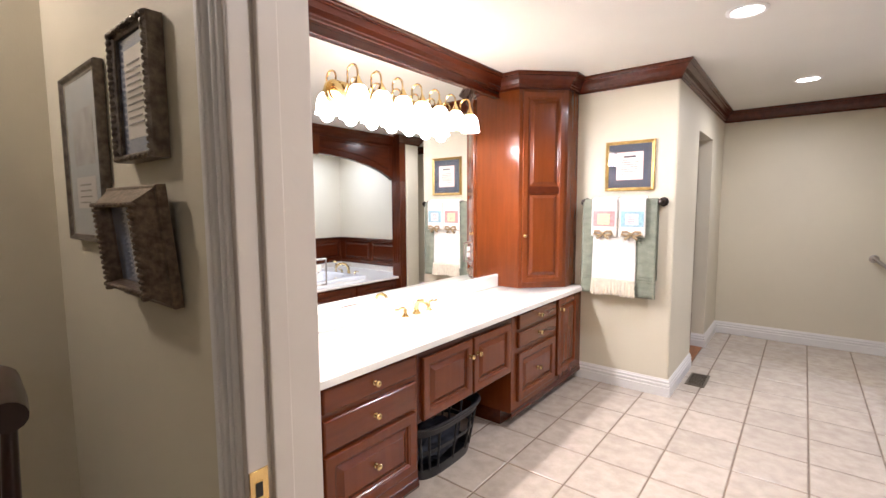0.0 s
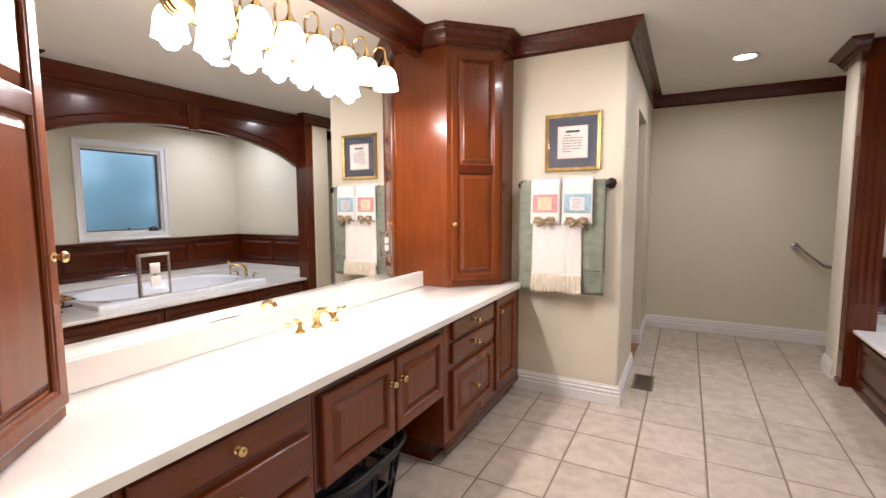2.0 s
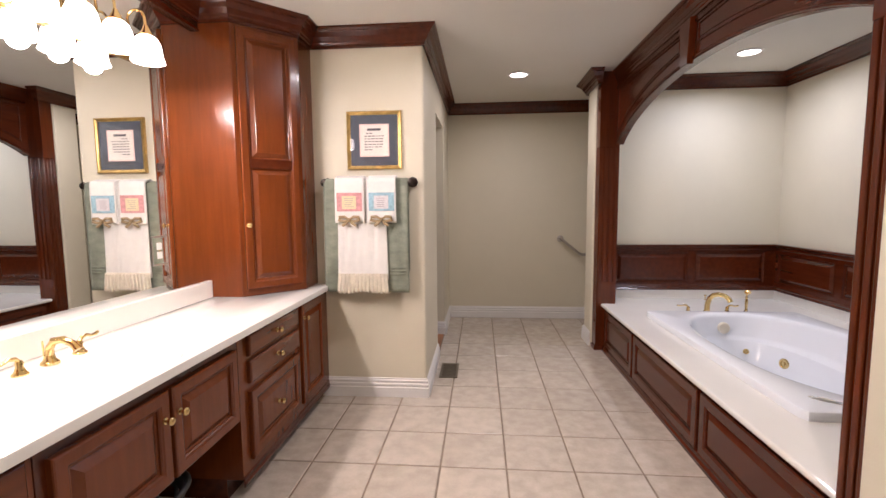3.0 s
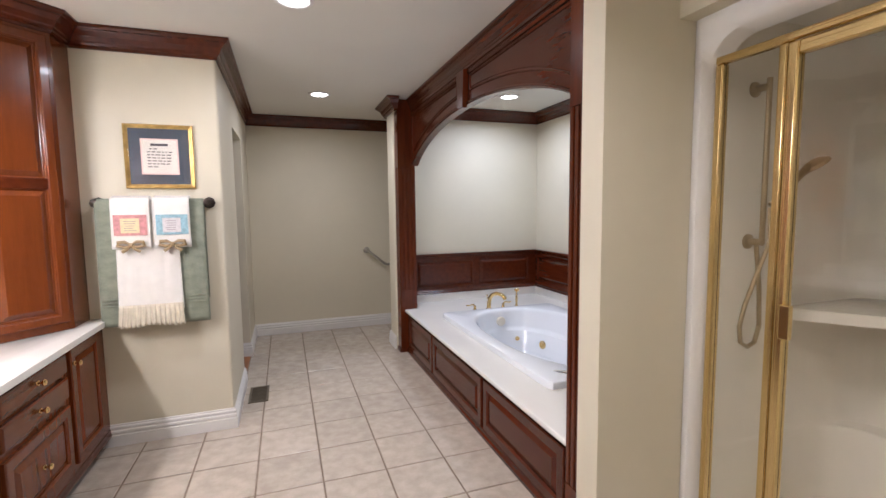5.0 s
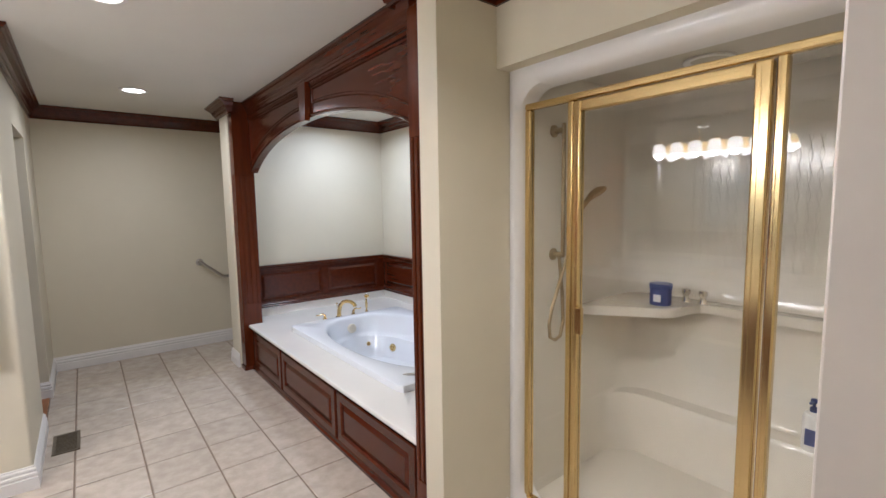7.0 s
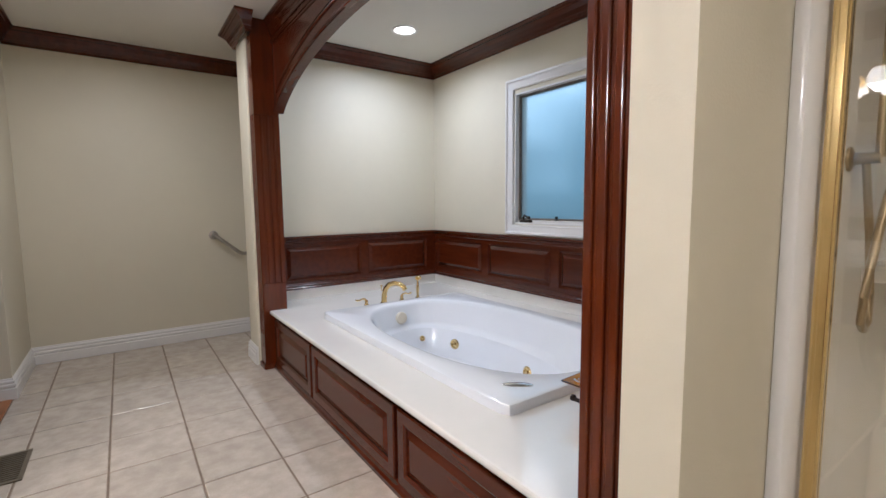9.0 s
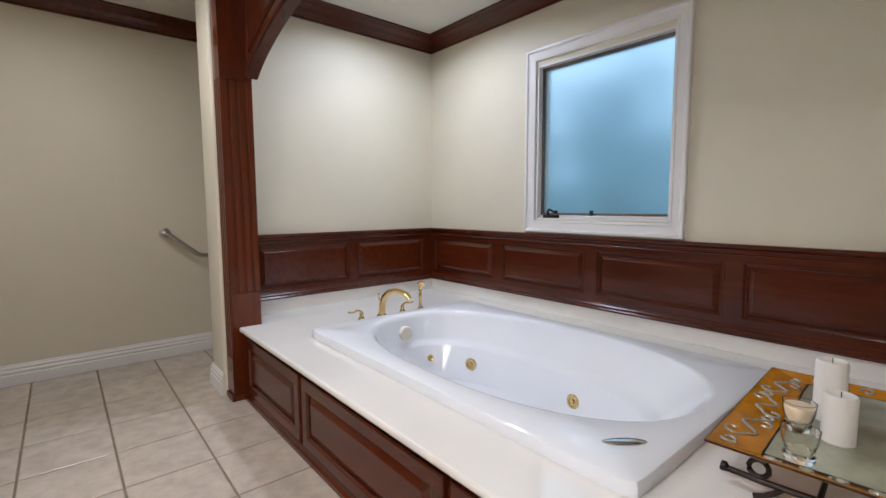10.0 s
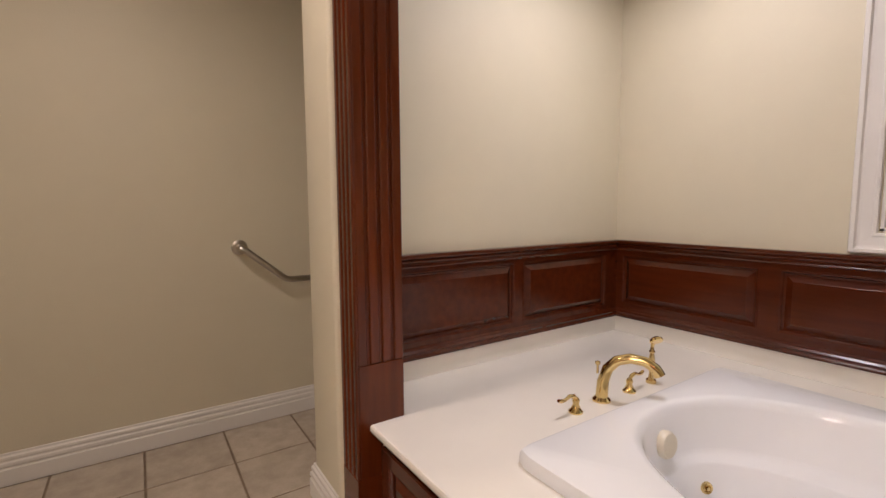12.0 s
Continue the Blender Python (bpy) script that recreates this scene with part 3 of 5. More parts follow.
def slab_with_bowl(x0, x1, y0, y1, z0, z1, cx, cy, rings, steps=64, power=2.0, r=0.004, corner=0.0):
    """A slab with a bowl let into it. Rings: rows of (radius in x, radius in y, height, shift in y), from the lip down; a last row of zero radius closes it. corner: the power of the superellipse that rounds the slab's outline."""
    bm = bmesh.new()
    def sup(a, rx, ry):
        c, s = math.cos(a), math.sin(a)
        return cx + rx * math.copysign(abs(c) ** (2 / power), c), cy + ry * math.copysign(abs(s) ** (2 / power), s)
    def edge(a, g):
        ex, ey = sup(a, rings[0][0], rings[0][1])
        dx, dy = ex - cx, ey - cy
        if corner:
            hx = (x1 - g - cx) if dx > 0 else (cx - x0 - g)
            hy = (y1 - g - cy) if dy > 0 else (cy - y0 - g)
            k = ((abs(dx) / hx) ** corner + (abs(dy) / hy) ** corner) ** (-1 / corner)
            return cx + dx * k, cy + dy * k
        k = min(((x1 - g - cx) / dx) if dx > 1e-9 else 1e9, ((x0 + g - cx) / dx) if dx < -1e-9 else 1e9, ((y1 - g - cy) / dy) if dy > 1e-9 else 1e9, ((y0 + g - cy) / dy) if dy < -1e-9 else 1e9)
        return cx + dx * k, cy + dy * k
    angles = [2 * math.pi * i / steps for i in range(steps)]
    # move the nearest steps onto the slab's corners
    for gx, gy in () if corner else ((x0, y0), (x0, y1), (x1, y0), (x1, y1)):
        best = min(range(steps * 20), key=lambda q: abs((edge(2 * math.pi * q / steps / 20, 0)[0] - gx)) + abs((edge(2 * math.pi * q / steps / 20, 0)[1] - gy)))
        angles[round(best / 20) % steps] = 2 * math.pi * best / steps / 20
    rows = []
    for g, z in ((0, z0), (0, z1 - r), (r * 0.3, z1 - r * 0.3), (r, z1)):
        rows.append([bm.verts.new((*edge(a, g), z)) for a in angles])
    for rx, ry, z, dy in rings:
        rows.append([bm.verts.new(Vector((*sup(a, rx, ry), z)) + Vector((0, dy, 0))) for a in angles] if rx > 0 else [bm.verts.new((cx, cy + dy, z))])
    for a, b in zip(rows, rows[1:]):
        for k in range(steps):
            j = (k + 1) % steps
            if len(b) == 1:
                bm.faces.new((a[k], a[j], b[0]))
            else:
                bm.faces.new((a[k], a[j], b[j], b[k]))
    return bm


counter = thing("vanity_countertop", (-1.66, 2.1, 0.755), "white cultured marble vanity top with moulded oval sink", "countertop")
bm = slab_with_bowl(-1.948, -1.375, 0.54, 3.668, 0.755, 0.787, -1.60, 2.065, [(0.205, 0.265, 0.787, 0), (0.195, 0.255, 0.785, 0), (0.185, 0.24, 0.772, 0), (0.16, 0.21, 0.725, 0), (0.11, 0.15, 0.69, 0), (0.03, 0.03, 0.68, 0), (0, 0, 0.679, 0)], 72)
part("slab", bm, MARBLE, counter, "", True)
part("backsplash", box(-1.948, -1.928, 1.112, 3.183, 0.787, 0.886, 0.004), MARBLE, counter)
part("drain", lathe([(0.022, 0), (0.022, 0.004), (0.015, 0.005), (0, 0.003)], (-1.60, 2.065, 0.680)), BRASS, counter, "brass drain ring", True)


def lever_handle(at, parent, lift, side, s=1.0, along="y"):
    x, y, z = at
    bm = lathe([(0, 0), (0.023 * s, 0), (0.023 * s, 0.005 * s), (0.016 * s, 0.012 * s), (0.010 * s, 0.028 * s), (0.012 * s, 0.040 * s), (0.008 * s, 0.048 * s), (0, 0.05 * s)], at)
    run = [(0, 0.044), (0.012, 0.056), (0.032, 0.060), (0.052, 0.052), (0.07, 0.053), (0.082, 0.058)]
    if along == "y":
        pts = [(x, y + side * o * s, z + h * s) for o, h in run]
    else:
        pts = [(x + side * o * s, y, z + h * s) for o, h in run]
    tube(pts, 0.006 * s, 10, bm, [1.0, 1.2, 1.0, 0.8, 1.1, 0.9])
    part("handle", bm, BRASS, parent, "brass lever handle", True)


fc = thing("sink_faucet", (-1.81, 2.065, 0.787), "polished brass three-piece sink faucet on white counter", "faucet")
lever_handle((-1.815, 1.96, 0.787), fc, 0, -1)
lever_handle((-1.815, 2.175, 0.787), fc, 0, 1)
bm = lathe([(0, 0), (0.028, 0), (0.027, 0.008), (0.018, 0.016), (0.015, 0.03), (0, 0.03)], (-1.82, 2.065, 0.787))
tube([(-1.82, 2.065, 0.80), (-1.818, 2.065, 0.84), (-1.80, 2.065, 0.866), (-1.765, 2.065, 0.872), (-1.73, 2.065, 0.858), (-1.715, 2.065, 0.838)], 0.013, 12, bm, [1.1, 1, 1, 0.95, 0.9, 0.95])
part("spout", bm, BRASS, fc, "", True)
part("lift_rod", tube([(-1.84, 2.065, 0.79), (-1.842, 2.065, 0.865)], 0.003, 8), BRASS, fc)

# light bar on the mirror
bar = thing("vanity_light_bar", (-1.944, 2.15, 2.02), "brass vanity light bar with seven lit frosted glass shades", "wall light")
cy0, cy1 = 1.585, 2.675
def capsule(rad, h0, h1, bm):
    n = 14
    pts = [(cy1 + rad * math.sin(math.pi * i / n), 2.03 + rad * math.cos(math.pi * i / n)) for i in range(n + 1)] + [(cy0 - rad * math.sin(math.pi * i / n), 2.03 - rad * math.cos(math.pi * i / n)) for i in range(n + 1)]
    a = [bm.verts.new((h0, y, z)) for y, z in pts]
    b = [bm.verts.new((h1, y, z)) for y, z in pts]
    for i in range(len(pts)):
        j = (i + 1) % len(pts)
        bm.faces.new((a[i], a[j], b[j], b[i]))
    bm.faces.new(b)
bm = bmesh.new()
capsule(0.062, -1.944, -1.936, bm)
capsule(0.055, -1.936, -1.928, bm)
capsule(0.044, -1.928, -1.918, bm)
bmesh.ops.recalc_face_normals(bm, faces=bm.faces)
part("backplate", bm, BRASS, bar)
for y in SHADES:
    pts = [(-1.92, y, 2.04)] + [(-1.90, y, 2.07), (-1.895, y, 2.11)] + arc((-1.858, y, 2.125), 0.04, 170, 0, n=9) + [(-1.817, y, 2.10), (-1.815, y, 2.075)]
    part("arm", tube(pts, 0.0055, 8), BRASS, bar, "", True)
    part("shade_cap", lathe([(0, 0.045), (0.008, 0.043), (0.013, 0.03), (0.026, 0.006), (0.030, 0.0), (0.028, -0.004), (0, -0.004)], (-1.815, y, 2.055), steps=18), BRASS, bar, "", True)
    n = 24
    bm = bmesh.new()
    rows = []
    for r, z in ((0.026, 2.054), (0.041, 2.042), (0.051, 2.02), (0.056, 1.995), (0.059, 1.965), (0.064, 1.942), (0.061, 1.943), (0.053, 1.98), (0.040, 2.025)):
        rows.append([bm.verts.new((-1.815 + r * (1 + (0.05 * math.cos(8 * 2 * math.pi * k / n) if r > 0.0595 else 0)) * math.cos(2 * math.pi * k / n), y + r * (1 + (0.05 * math.cos(8 * 2 * math.pi * k / n) if r > 0.0595 else 0)) * math.sin(2 * math.pi * k / n), z)) for k in range(n)])
    for a, b in zip(rows, rows[1:]):
        for k in range(n):
            bm.faces.new((a[k], b[k], b[(k + 1) % n], a[(k + 1) % n]))
    part("shade", bm, SHADE, bar, "glowing frosted glass bell shade", True)

# downlights
o = thing("shower_light", (1.68, 1.27, 2.1), "round recessed light in the shower ceiling, unlit", "ceiling light")
part("trim_ring", lathe([(0.10, 0), (0.10, -0.006), (0.085, -0.010), (0.072, -0.004), (0.072, 0)], (1.68, 1.27, 2.0985), steps=32), TRIM, o, "", True)
part("lens", lathe([(0.073, -0.002), (0.05, -0.006), (0, -0.008)], (1.68, 1.27, 2.098), steps=32), FIBRE, o, "frosted lens", True)
# The fourth fixture is an added one, housing the unseen fill by the entry.
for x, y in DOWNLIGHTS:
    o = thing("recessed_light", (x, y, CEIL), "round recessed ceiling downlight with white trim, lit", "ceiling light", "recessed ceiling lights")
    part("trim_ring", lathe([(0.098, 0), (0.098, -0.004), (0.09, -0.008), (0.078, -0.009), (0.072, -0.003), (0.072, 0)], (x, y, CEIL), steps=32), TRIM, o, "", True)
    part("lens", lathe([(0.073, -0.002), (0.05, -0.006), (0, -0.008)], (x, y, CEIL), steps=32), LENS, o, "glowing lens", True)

# ---- tub alcove ----
def fluted_column(y0, y1, face, xf):
    col = thing("fluted_column", (0.735, (y0 + y1) / 2, 0), "cherry-stained fluted square column framing the tub alcove", "column", "alcove columns")
    g = 0.008
    inner = (y0 + g, y1) if face < 0 else (y0, y1 - g)
    bm = box(xf + g, 0.83, *inner, 0, 2.438)
    part("core", bm, CHERRY_V, col)
    # plain blocks above and below the flutes; the flutes run lower on the room face than above the deck
    part("block", box(xf, 0.829, y0, y1, 1.80, 2.33, 0.002), CHERRY_V, col)
    part("block", box(xf, 0.829, y0, y1, 0.0, 0.25, 0.002), CHERRY_V, col)
    part("block", box(xf + g + 0.003, 0.829, y0, y1, 0.25, 0.62, 0.002), CHERRY_V, col)
    # flat strips with narrow grooves between them, on the room face and on the alcove face
    w, gap = y1 - y0, 0.010
    sw = (w - 3 * gap) / 4
    for i in range(4):
        a = y0 + i * (sw + gap)
        part("strip", box(xf, xf + g + 0.004, a, a + sw, 0.25, 1.80, 0.0055, segments=3), CHERRY_V, col)
    sw = (0.83 - xf - g - 3 * gap) / 4
    for i in range(4):
        a = xf + g + i * (sw + gap)
        ya, yb = (y0, y0 + g + 0.004) if face < 0 else (y1 - g - 0.004, y1)
        part("strip", box(a, a + sw, ya, yb, 0.62, 1.80, 0.0055, segments=3), CHERRY_V, col)
    part("plinth", box(xf - 0.012, 0.72, y0 - 0.010 if face < 0 else y0, y1 if face < 0 else y1 + 0.01, 0, 0.035, 0.006), CHERRY_V, col)
    return col


fluted_column(4.765, 4.888, -1, 0.66)
fluted_column(1.951, 2.078, 1, 0.70)

arch = thing("alcove_arch", (0.75, 3.415, 1.85), "cherry-stained arched beam with panels and a keystone over the tub", "arch")
AY0, AY1 = 2.079, 4.764
AM, AA, AB, ATOP = (AY0 + AY1) / 2, 1.50, 0.50, 2.095
BX = 0.80


def arch_z(y, up=0.0):
    return ATOP + up - AB * (1 - math.sqrt(max(0.0, 1 - ((y - AM) / AA) ** 2)))


def arch_plate(y0, y1, up, ztop, xf, xb, bm=None, n=40, bevel=0.0):
    """An upright board with an arched underside."""
    bm = bm or bmesh.new()
    ys = [y0 + (y1 - y0) * i / n for i in range(n + 1)]
    q = [[bm.verts.new((x, y, z)) for y in ys for z in (arch_z(y, up), ztop)] for x in (xf, xb)]
    for i in range(n):
        a, b, c, d = 2 * i, 2 * i + 1, 2 * i + 3, 2 * i + 2
        bm.faces.new((q[0][a], q[0][b], q[0][c], q[0][d]))
        bm.faces.new((q[1][d], q[1][c], q[1][b], q[1][a]))
        bm.faces.new((q[0][d], q[1][d], q[1][a], q[0][a]))
        bm.faces.new((q[0][b], q[1][b], q[1][c], q[0][c]))
    bm.faces.new((q[0][0], q[1][0], q[1][1], q[0][1]))
    bm.faces.new((q[0][2 * n + 1], q[1][2 * n + 1], q[1][2 * n], q[0][2 * n]))
    bmesh.ops.recalc_face_normals(bm, faces=bm.faces)
    return bm


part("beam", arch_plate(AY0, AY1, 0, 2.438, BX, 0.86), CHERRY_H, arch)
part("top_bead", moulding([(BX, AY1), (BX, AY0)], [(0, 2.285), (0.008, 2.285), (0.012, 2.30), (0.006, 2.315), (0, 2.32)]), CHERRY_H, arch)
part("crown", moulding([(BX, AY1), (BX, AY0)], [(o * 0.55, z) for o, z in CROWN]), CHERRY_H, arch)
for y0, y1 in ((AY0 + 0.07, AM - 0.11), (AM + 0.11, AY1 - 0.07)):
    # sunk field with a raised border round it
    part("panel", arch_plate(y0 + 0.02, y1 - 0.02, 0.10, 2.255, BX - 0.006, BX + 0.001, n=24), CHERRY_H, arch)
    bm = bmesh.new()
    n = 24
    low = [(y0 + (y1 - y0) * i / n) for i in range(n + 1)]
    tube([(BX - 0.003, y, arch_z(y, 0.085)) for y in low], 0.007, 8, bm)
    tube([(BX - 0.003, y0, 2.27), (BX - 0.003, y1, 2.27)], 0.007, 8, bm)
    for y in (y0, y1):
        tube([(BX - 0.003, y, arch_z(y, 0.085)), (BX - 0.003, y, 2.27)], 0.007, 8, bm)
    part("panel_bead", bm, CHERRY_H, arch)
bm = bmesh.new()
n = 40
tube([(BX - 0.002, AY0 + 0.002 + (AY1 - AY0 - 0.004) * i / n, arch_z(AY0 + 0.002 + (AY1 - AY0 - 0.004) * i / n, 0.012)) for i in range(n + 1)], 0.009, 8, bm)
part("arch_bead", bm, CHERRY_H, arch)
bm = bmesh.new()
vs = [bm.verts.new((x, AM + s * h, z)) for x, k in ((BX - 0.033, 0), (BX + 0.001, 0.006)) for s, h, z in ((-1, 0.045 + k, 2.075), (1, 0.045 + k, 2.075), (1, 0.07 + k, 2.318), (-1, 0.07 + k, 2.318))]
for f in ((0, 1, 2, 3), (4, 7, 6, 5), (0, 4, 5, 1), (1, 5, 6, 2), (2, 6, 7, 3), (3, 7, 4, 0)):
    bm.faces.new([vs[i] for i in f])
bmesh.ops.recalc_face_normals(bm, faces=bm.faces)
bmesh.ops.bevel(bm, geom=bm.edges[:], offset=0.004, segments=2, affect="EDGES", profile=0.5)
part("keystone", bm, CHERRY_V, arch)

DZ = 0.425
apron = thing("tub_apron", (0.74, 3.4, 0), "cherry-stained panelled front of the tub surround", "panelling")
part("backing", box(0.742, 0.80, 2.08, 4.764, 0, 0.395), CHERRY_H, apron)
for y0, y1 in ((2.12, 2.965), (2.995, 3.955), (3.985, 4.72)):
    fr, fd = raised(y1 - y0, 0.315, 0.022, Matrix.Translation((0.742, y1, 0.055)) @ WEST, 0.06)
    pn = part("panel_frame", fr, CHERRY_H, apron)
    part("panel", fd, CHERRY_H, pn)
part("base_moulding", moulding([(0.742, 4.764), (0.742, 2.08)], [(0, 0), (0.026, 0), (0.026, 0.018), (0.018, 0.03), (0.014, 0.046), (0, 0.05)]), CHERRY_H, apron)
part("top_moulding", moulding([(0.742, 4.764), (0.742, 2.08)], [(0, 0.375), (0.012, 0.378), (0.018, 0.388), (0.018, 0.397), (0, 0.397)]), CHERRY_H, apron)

deck = thing("tub_deck", (1.5, 3.45, 0.4), "white cultured marble deck round the bathtub", "deck")
TX0, TX1, TY0, TY1 = 0.935, 2.07, 2.56, 4.35
bm = bmesh.new()
for x0, x1, y0, y1 in ((0.712, TX0 + 0.03, 2.08, 4.763), (TX0 + 0.03, 2.328, 1.942, TY0 + 0.03), (TX0 + 0.03, 2.328, TY1 - 0.03, 5.028), (TX1 - 0.03, 2.328, TY0 + 0.03, TY1 - 0.03)):
    box(x0, x1, y0, y1, 0.398, DZ, 0.0, bm)
box(0.832, TX0 + 0.03, 4.763, 5.028, 0.398, DZ, 0, bm)
box(0.832, TX0 + 0.03, 1.942, 2.08, 0.398, DZ, 0, bm)
bmesh.ops.remove_doubles(bm, verts=bm.verts, dist=0.0005)
part("slab", bm, MARBLE, deck)
part("front_edge", moulding([(0.713, 4.763), (0.713, 2.08)], [(-0.001, 0.398), (0.006, 0.400), (0.009, 0.407), (0.009, 0.417), (0.006, 0.4235), (-0.001, 0.4252)]), MARBLE, deck)
for b in ((0.832, 2.312, 5.012, 5.03), (2.312, 2.33, 1.942, 5.03)):
    part("backsplash", box(*b, DZ + 0.0005, 0.512, 0.002), MARBLE, deck)

tub = thing("bathtub", (1.54, 3.455, 0.43), "white acrylic drop-in whirlpool tub with oval basin", "bathtub")
TCX, TCY = 1.505, 3.45
RINGS = [(0.485, 0.835, 0.467, 0), (0.474, 0.824, 0.4645, 0), (0.462, 0.812, 0.456, 0), (0.452, 0.80, 0.435, 0.003), (0.385, 0.74, 0.31, 0.045), (0.368, 0.722, 0.290, 0.055), (0.328, 0.69, 0.280, 0.07), (0.320, 0.682, 0.270, 0.072), (0.308, 0.658, 0.15, 0.075), (0.28, 0.60, 0.085, 0.08), (0.17, 0.40, 0.062, 0.08), (0.05, 0.08, 0.056, 0.08), (0, 0, 0.056, 0.08)]
TPOW = 2.4


def on_shell(y, z):
    """The x of the back wall of the basin, and the way into the basin there."""
    for (a0, b0, z0, d0), (a1, b1, z1, d1) in zip(RINGS, RINGS[1:]):
        if z1 <= z <= z0:
            k = (z0 - z) / (z0 - z1)
            a, b, yc = a0 + (a1 - a0) * k, b0 + (b1 - b0) * k, TCY + d0 + (d1 - d0) * k
            break
    v = min(0.98, abs((y - yc) / b))
    x = a * (1 - v ** TPOW) ** (1 / TPOW)
    n = Vector((-(x / a) ** (TPOW - 1) / a, -math.copysign(v ** (TPOW - 1) / b, y - yc), 0)).normalized()
    return TCX + x, (n.x, n.y, 0.12)


bm = slab_with_bowl(TX0, TX1, TY0, TY1, DZ + 0.0005, 0.467, TCX, TCY, RINGS, 160, TPOW, 0.016, 44.0)
part("shell", bm, ACRYLIC, tub, "", True)
for y, z, r in ((4.168, 0.20, 0.02), (3.966, 0.18, 0.036), (3.30, 0.165, 0.036)):
    x, d = on_shell(y, z)
    bm = lathe([(0, -0.02), (r, -0.02), (r, 0.004), (r * 0.85, 0.009), (r * 0.62, 0.007), (r * 0.6, 0.002), (r * 0.35, 0.003), (r * 0.3, 0.012), (0, 0.013)], (0, 0, 0))
    bmesh.ops.transform(bm, matrix=Matrix.Translation((x, y, z)) @ Vector(d).to_track_quat("Z", "Y").to_matrix().to_4x4(), verts=bm.verts)
    part("water_jet", bm, BRASS_S, tub, "gold whirlpool jet", True)
bm = lathe([(0, -0.02), (0.042, -0.02), (0.044, 0.008), (0.038, 0.018), (0.02, 0.022), (0, 0.022)], (0, 0, 0))
bmesh.ops.transform(bm, matrix=Matrix.Translation((1.48, TCY + 0.785, 0.36)) @ Vector((-0.03, -1, 0.12)).to_track_quat("Z", "Y").to_matrix().to_4x4(), verts=bm.verts)
part("overflow_knob", bm, mat("bone_plastic", (0.72, 0.66, 0.54), 0.3, vary=0.05), tub, "bone-coloured round overflow knob", True)
bm = lathe([(0, 0), (1, 0), (1, 0.2), (0.85, 0.5), (0.4, 0.8), (0, 0.85)], (0, 0, 0), steps=28)
bmesh.ops.transform(bm, matrix=Matrix.Translation((1.10, 2.675, 0.467)) @ Matrix.Rotation(radians(-40), 4, "Z") @ Matrix.Diagonal((0.062, 0.02, 0.009, 1)), verts=bm.verts)
part("air_control", bm, mat("bright_chrome", (0.82, 0.81, 0.79), 0.16, 1.0, vary=0.06, scale=15), tub, "oval chrome air control", True)

tf = thing("tub_faucet", (1.48, 4.45, DZ), "polished brass roman tub faucet with levers and hand shower", "faucet")
lever_handle((1.315, 4.455, DZ), tf, 0, -1, 1.05, "x")
lever_handle((1.615, 4.455, DZ), tf, 0, 1, 1.05, "x")
bm = lathe([(0, 0), (0.032, 0), (0.032, 0.006), (0.022, 0.016), (0, 0.016)], (1.465, 4.465, DZ))
pts = [(1.465, 4.465, DZ + 0.01), (1.467, 4.463, DZ + 0.07), (1.474, 4.45, DZ + 0.12), (1.492, 4.425, DZ + 0.152), (1.515, 4.39, DZ + 0.165), (1.54, 4.35, DZ + 0.16), (1.556, 4.32, DZ + 0.14), (1.562, 4.31, DZ + 0.118)]
tube(pts, 0.019, 14, bm, [1.15, 1.05, 1, 0.95, 0.92, 0.9, 0.95, 1.05])
part("spout", bm, BRASS, tf, "", True)
part("diverter_knob", lathe([(0.004, 0), (0.004, 0.03), (0.009, 0.034), (0.009, 0.042), (0, 0.046)], (1.452, 4.475, DZ + 0.10), steps=12), BRASS, tf, "", True)
bm = lathe([(0, 0), (0.02, 0), (0.019, 0.012), (0.011, 0.018), (0.010, 0.03), (0.008, 0.036), (0.011, 0.06), (0.012, 0.09), (0.008, 0.118), (0.012, 0.124), (0.007, 0.132), (0.006, 0.15), (0, 0.15)], (1.765, 4.46, DZ))
tube([(1.765, 4.46, DZ + 0.145), (1.765, 4.457, DZ + 0.16), (1.763, 4.45, DZ + 0.172)], 0.007, 12, bm)
hd = lathe([(0, 0.012), (0.012, 0.011), (0.024, 0.003), (0.026, -0.006), (0.022, -0.010), (0, -0.010)], (0, 0, 0))
bmesh.ops.transform(hd, matrix=Matrix.Translation((1.76, 4.443, DZ + 0.176)) @ Vector((0.25, 0.55, 0.8)).to_track_quat("Z", "Y").to_matrix().to_4x4(), verts=hd.verts)
me = bpy.data.meshes.new("tmp")
hd.to_mesh(me)
hd.free()
bm.from_mesh(me)
part("hand_shower", bm, BRASS, tf, "brass hand shower", True)


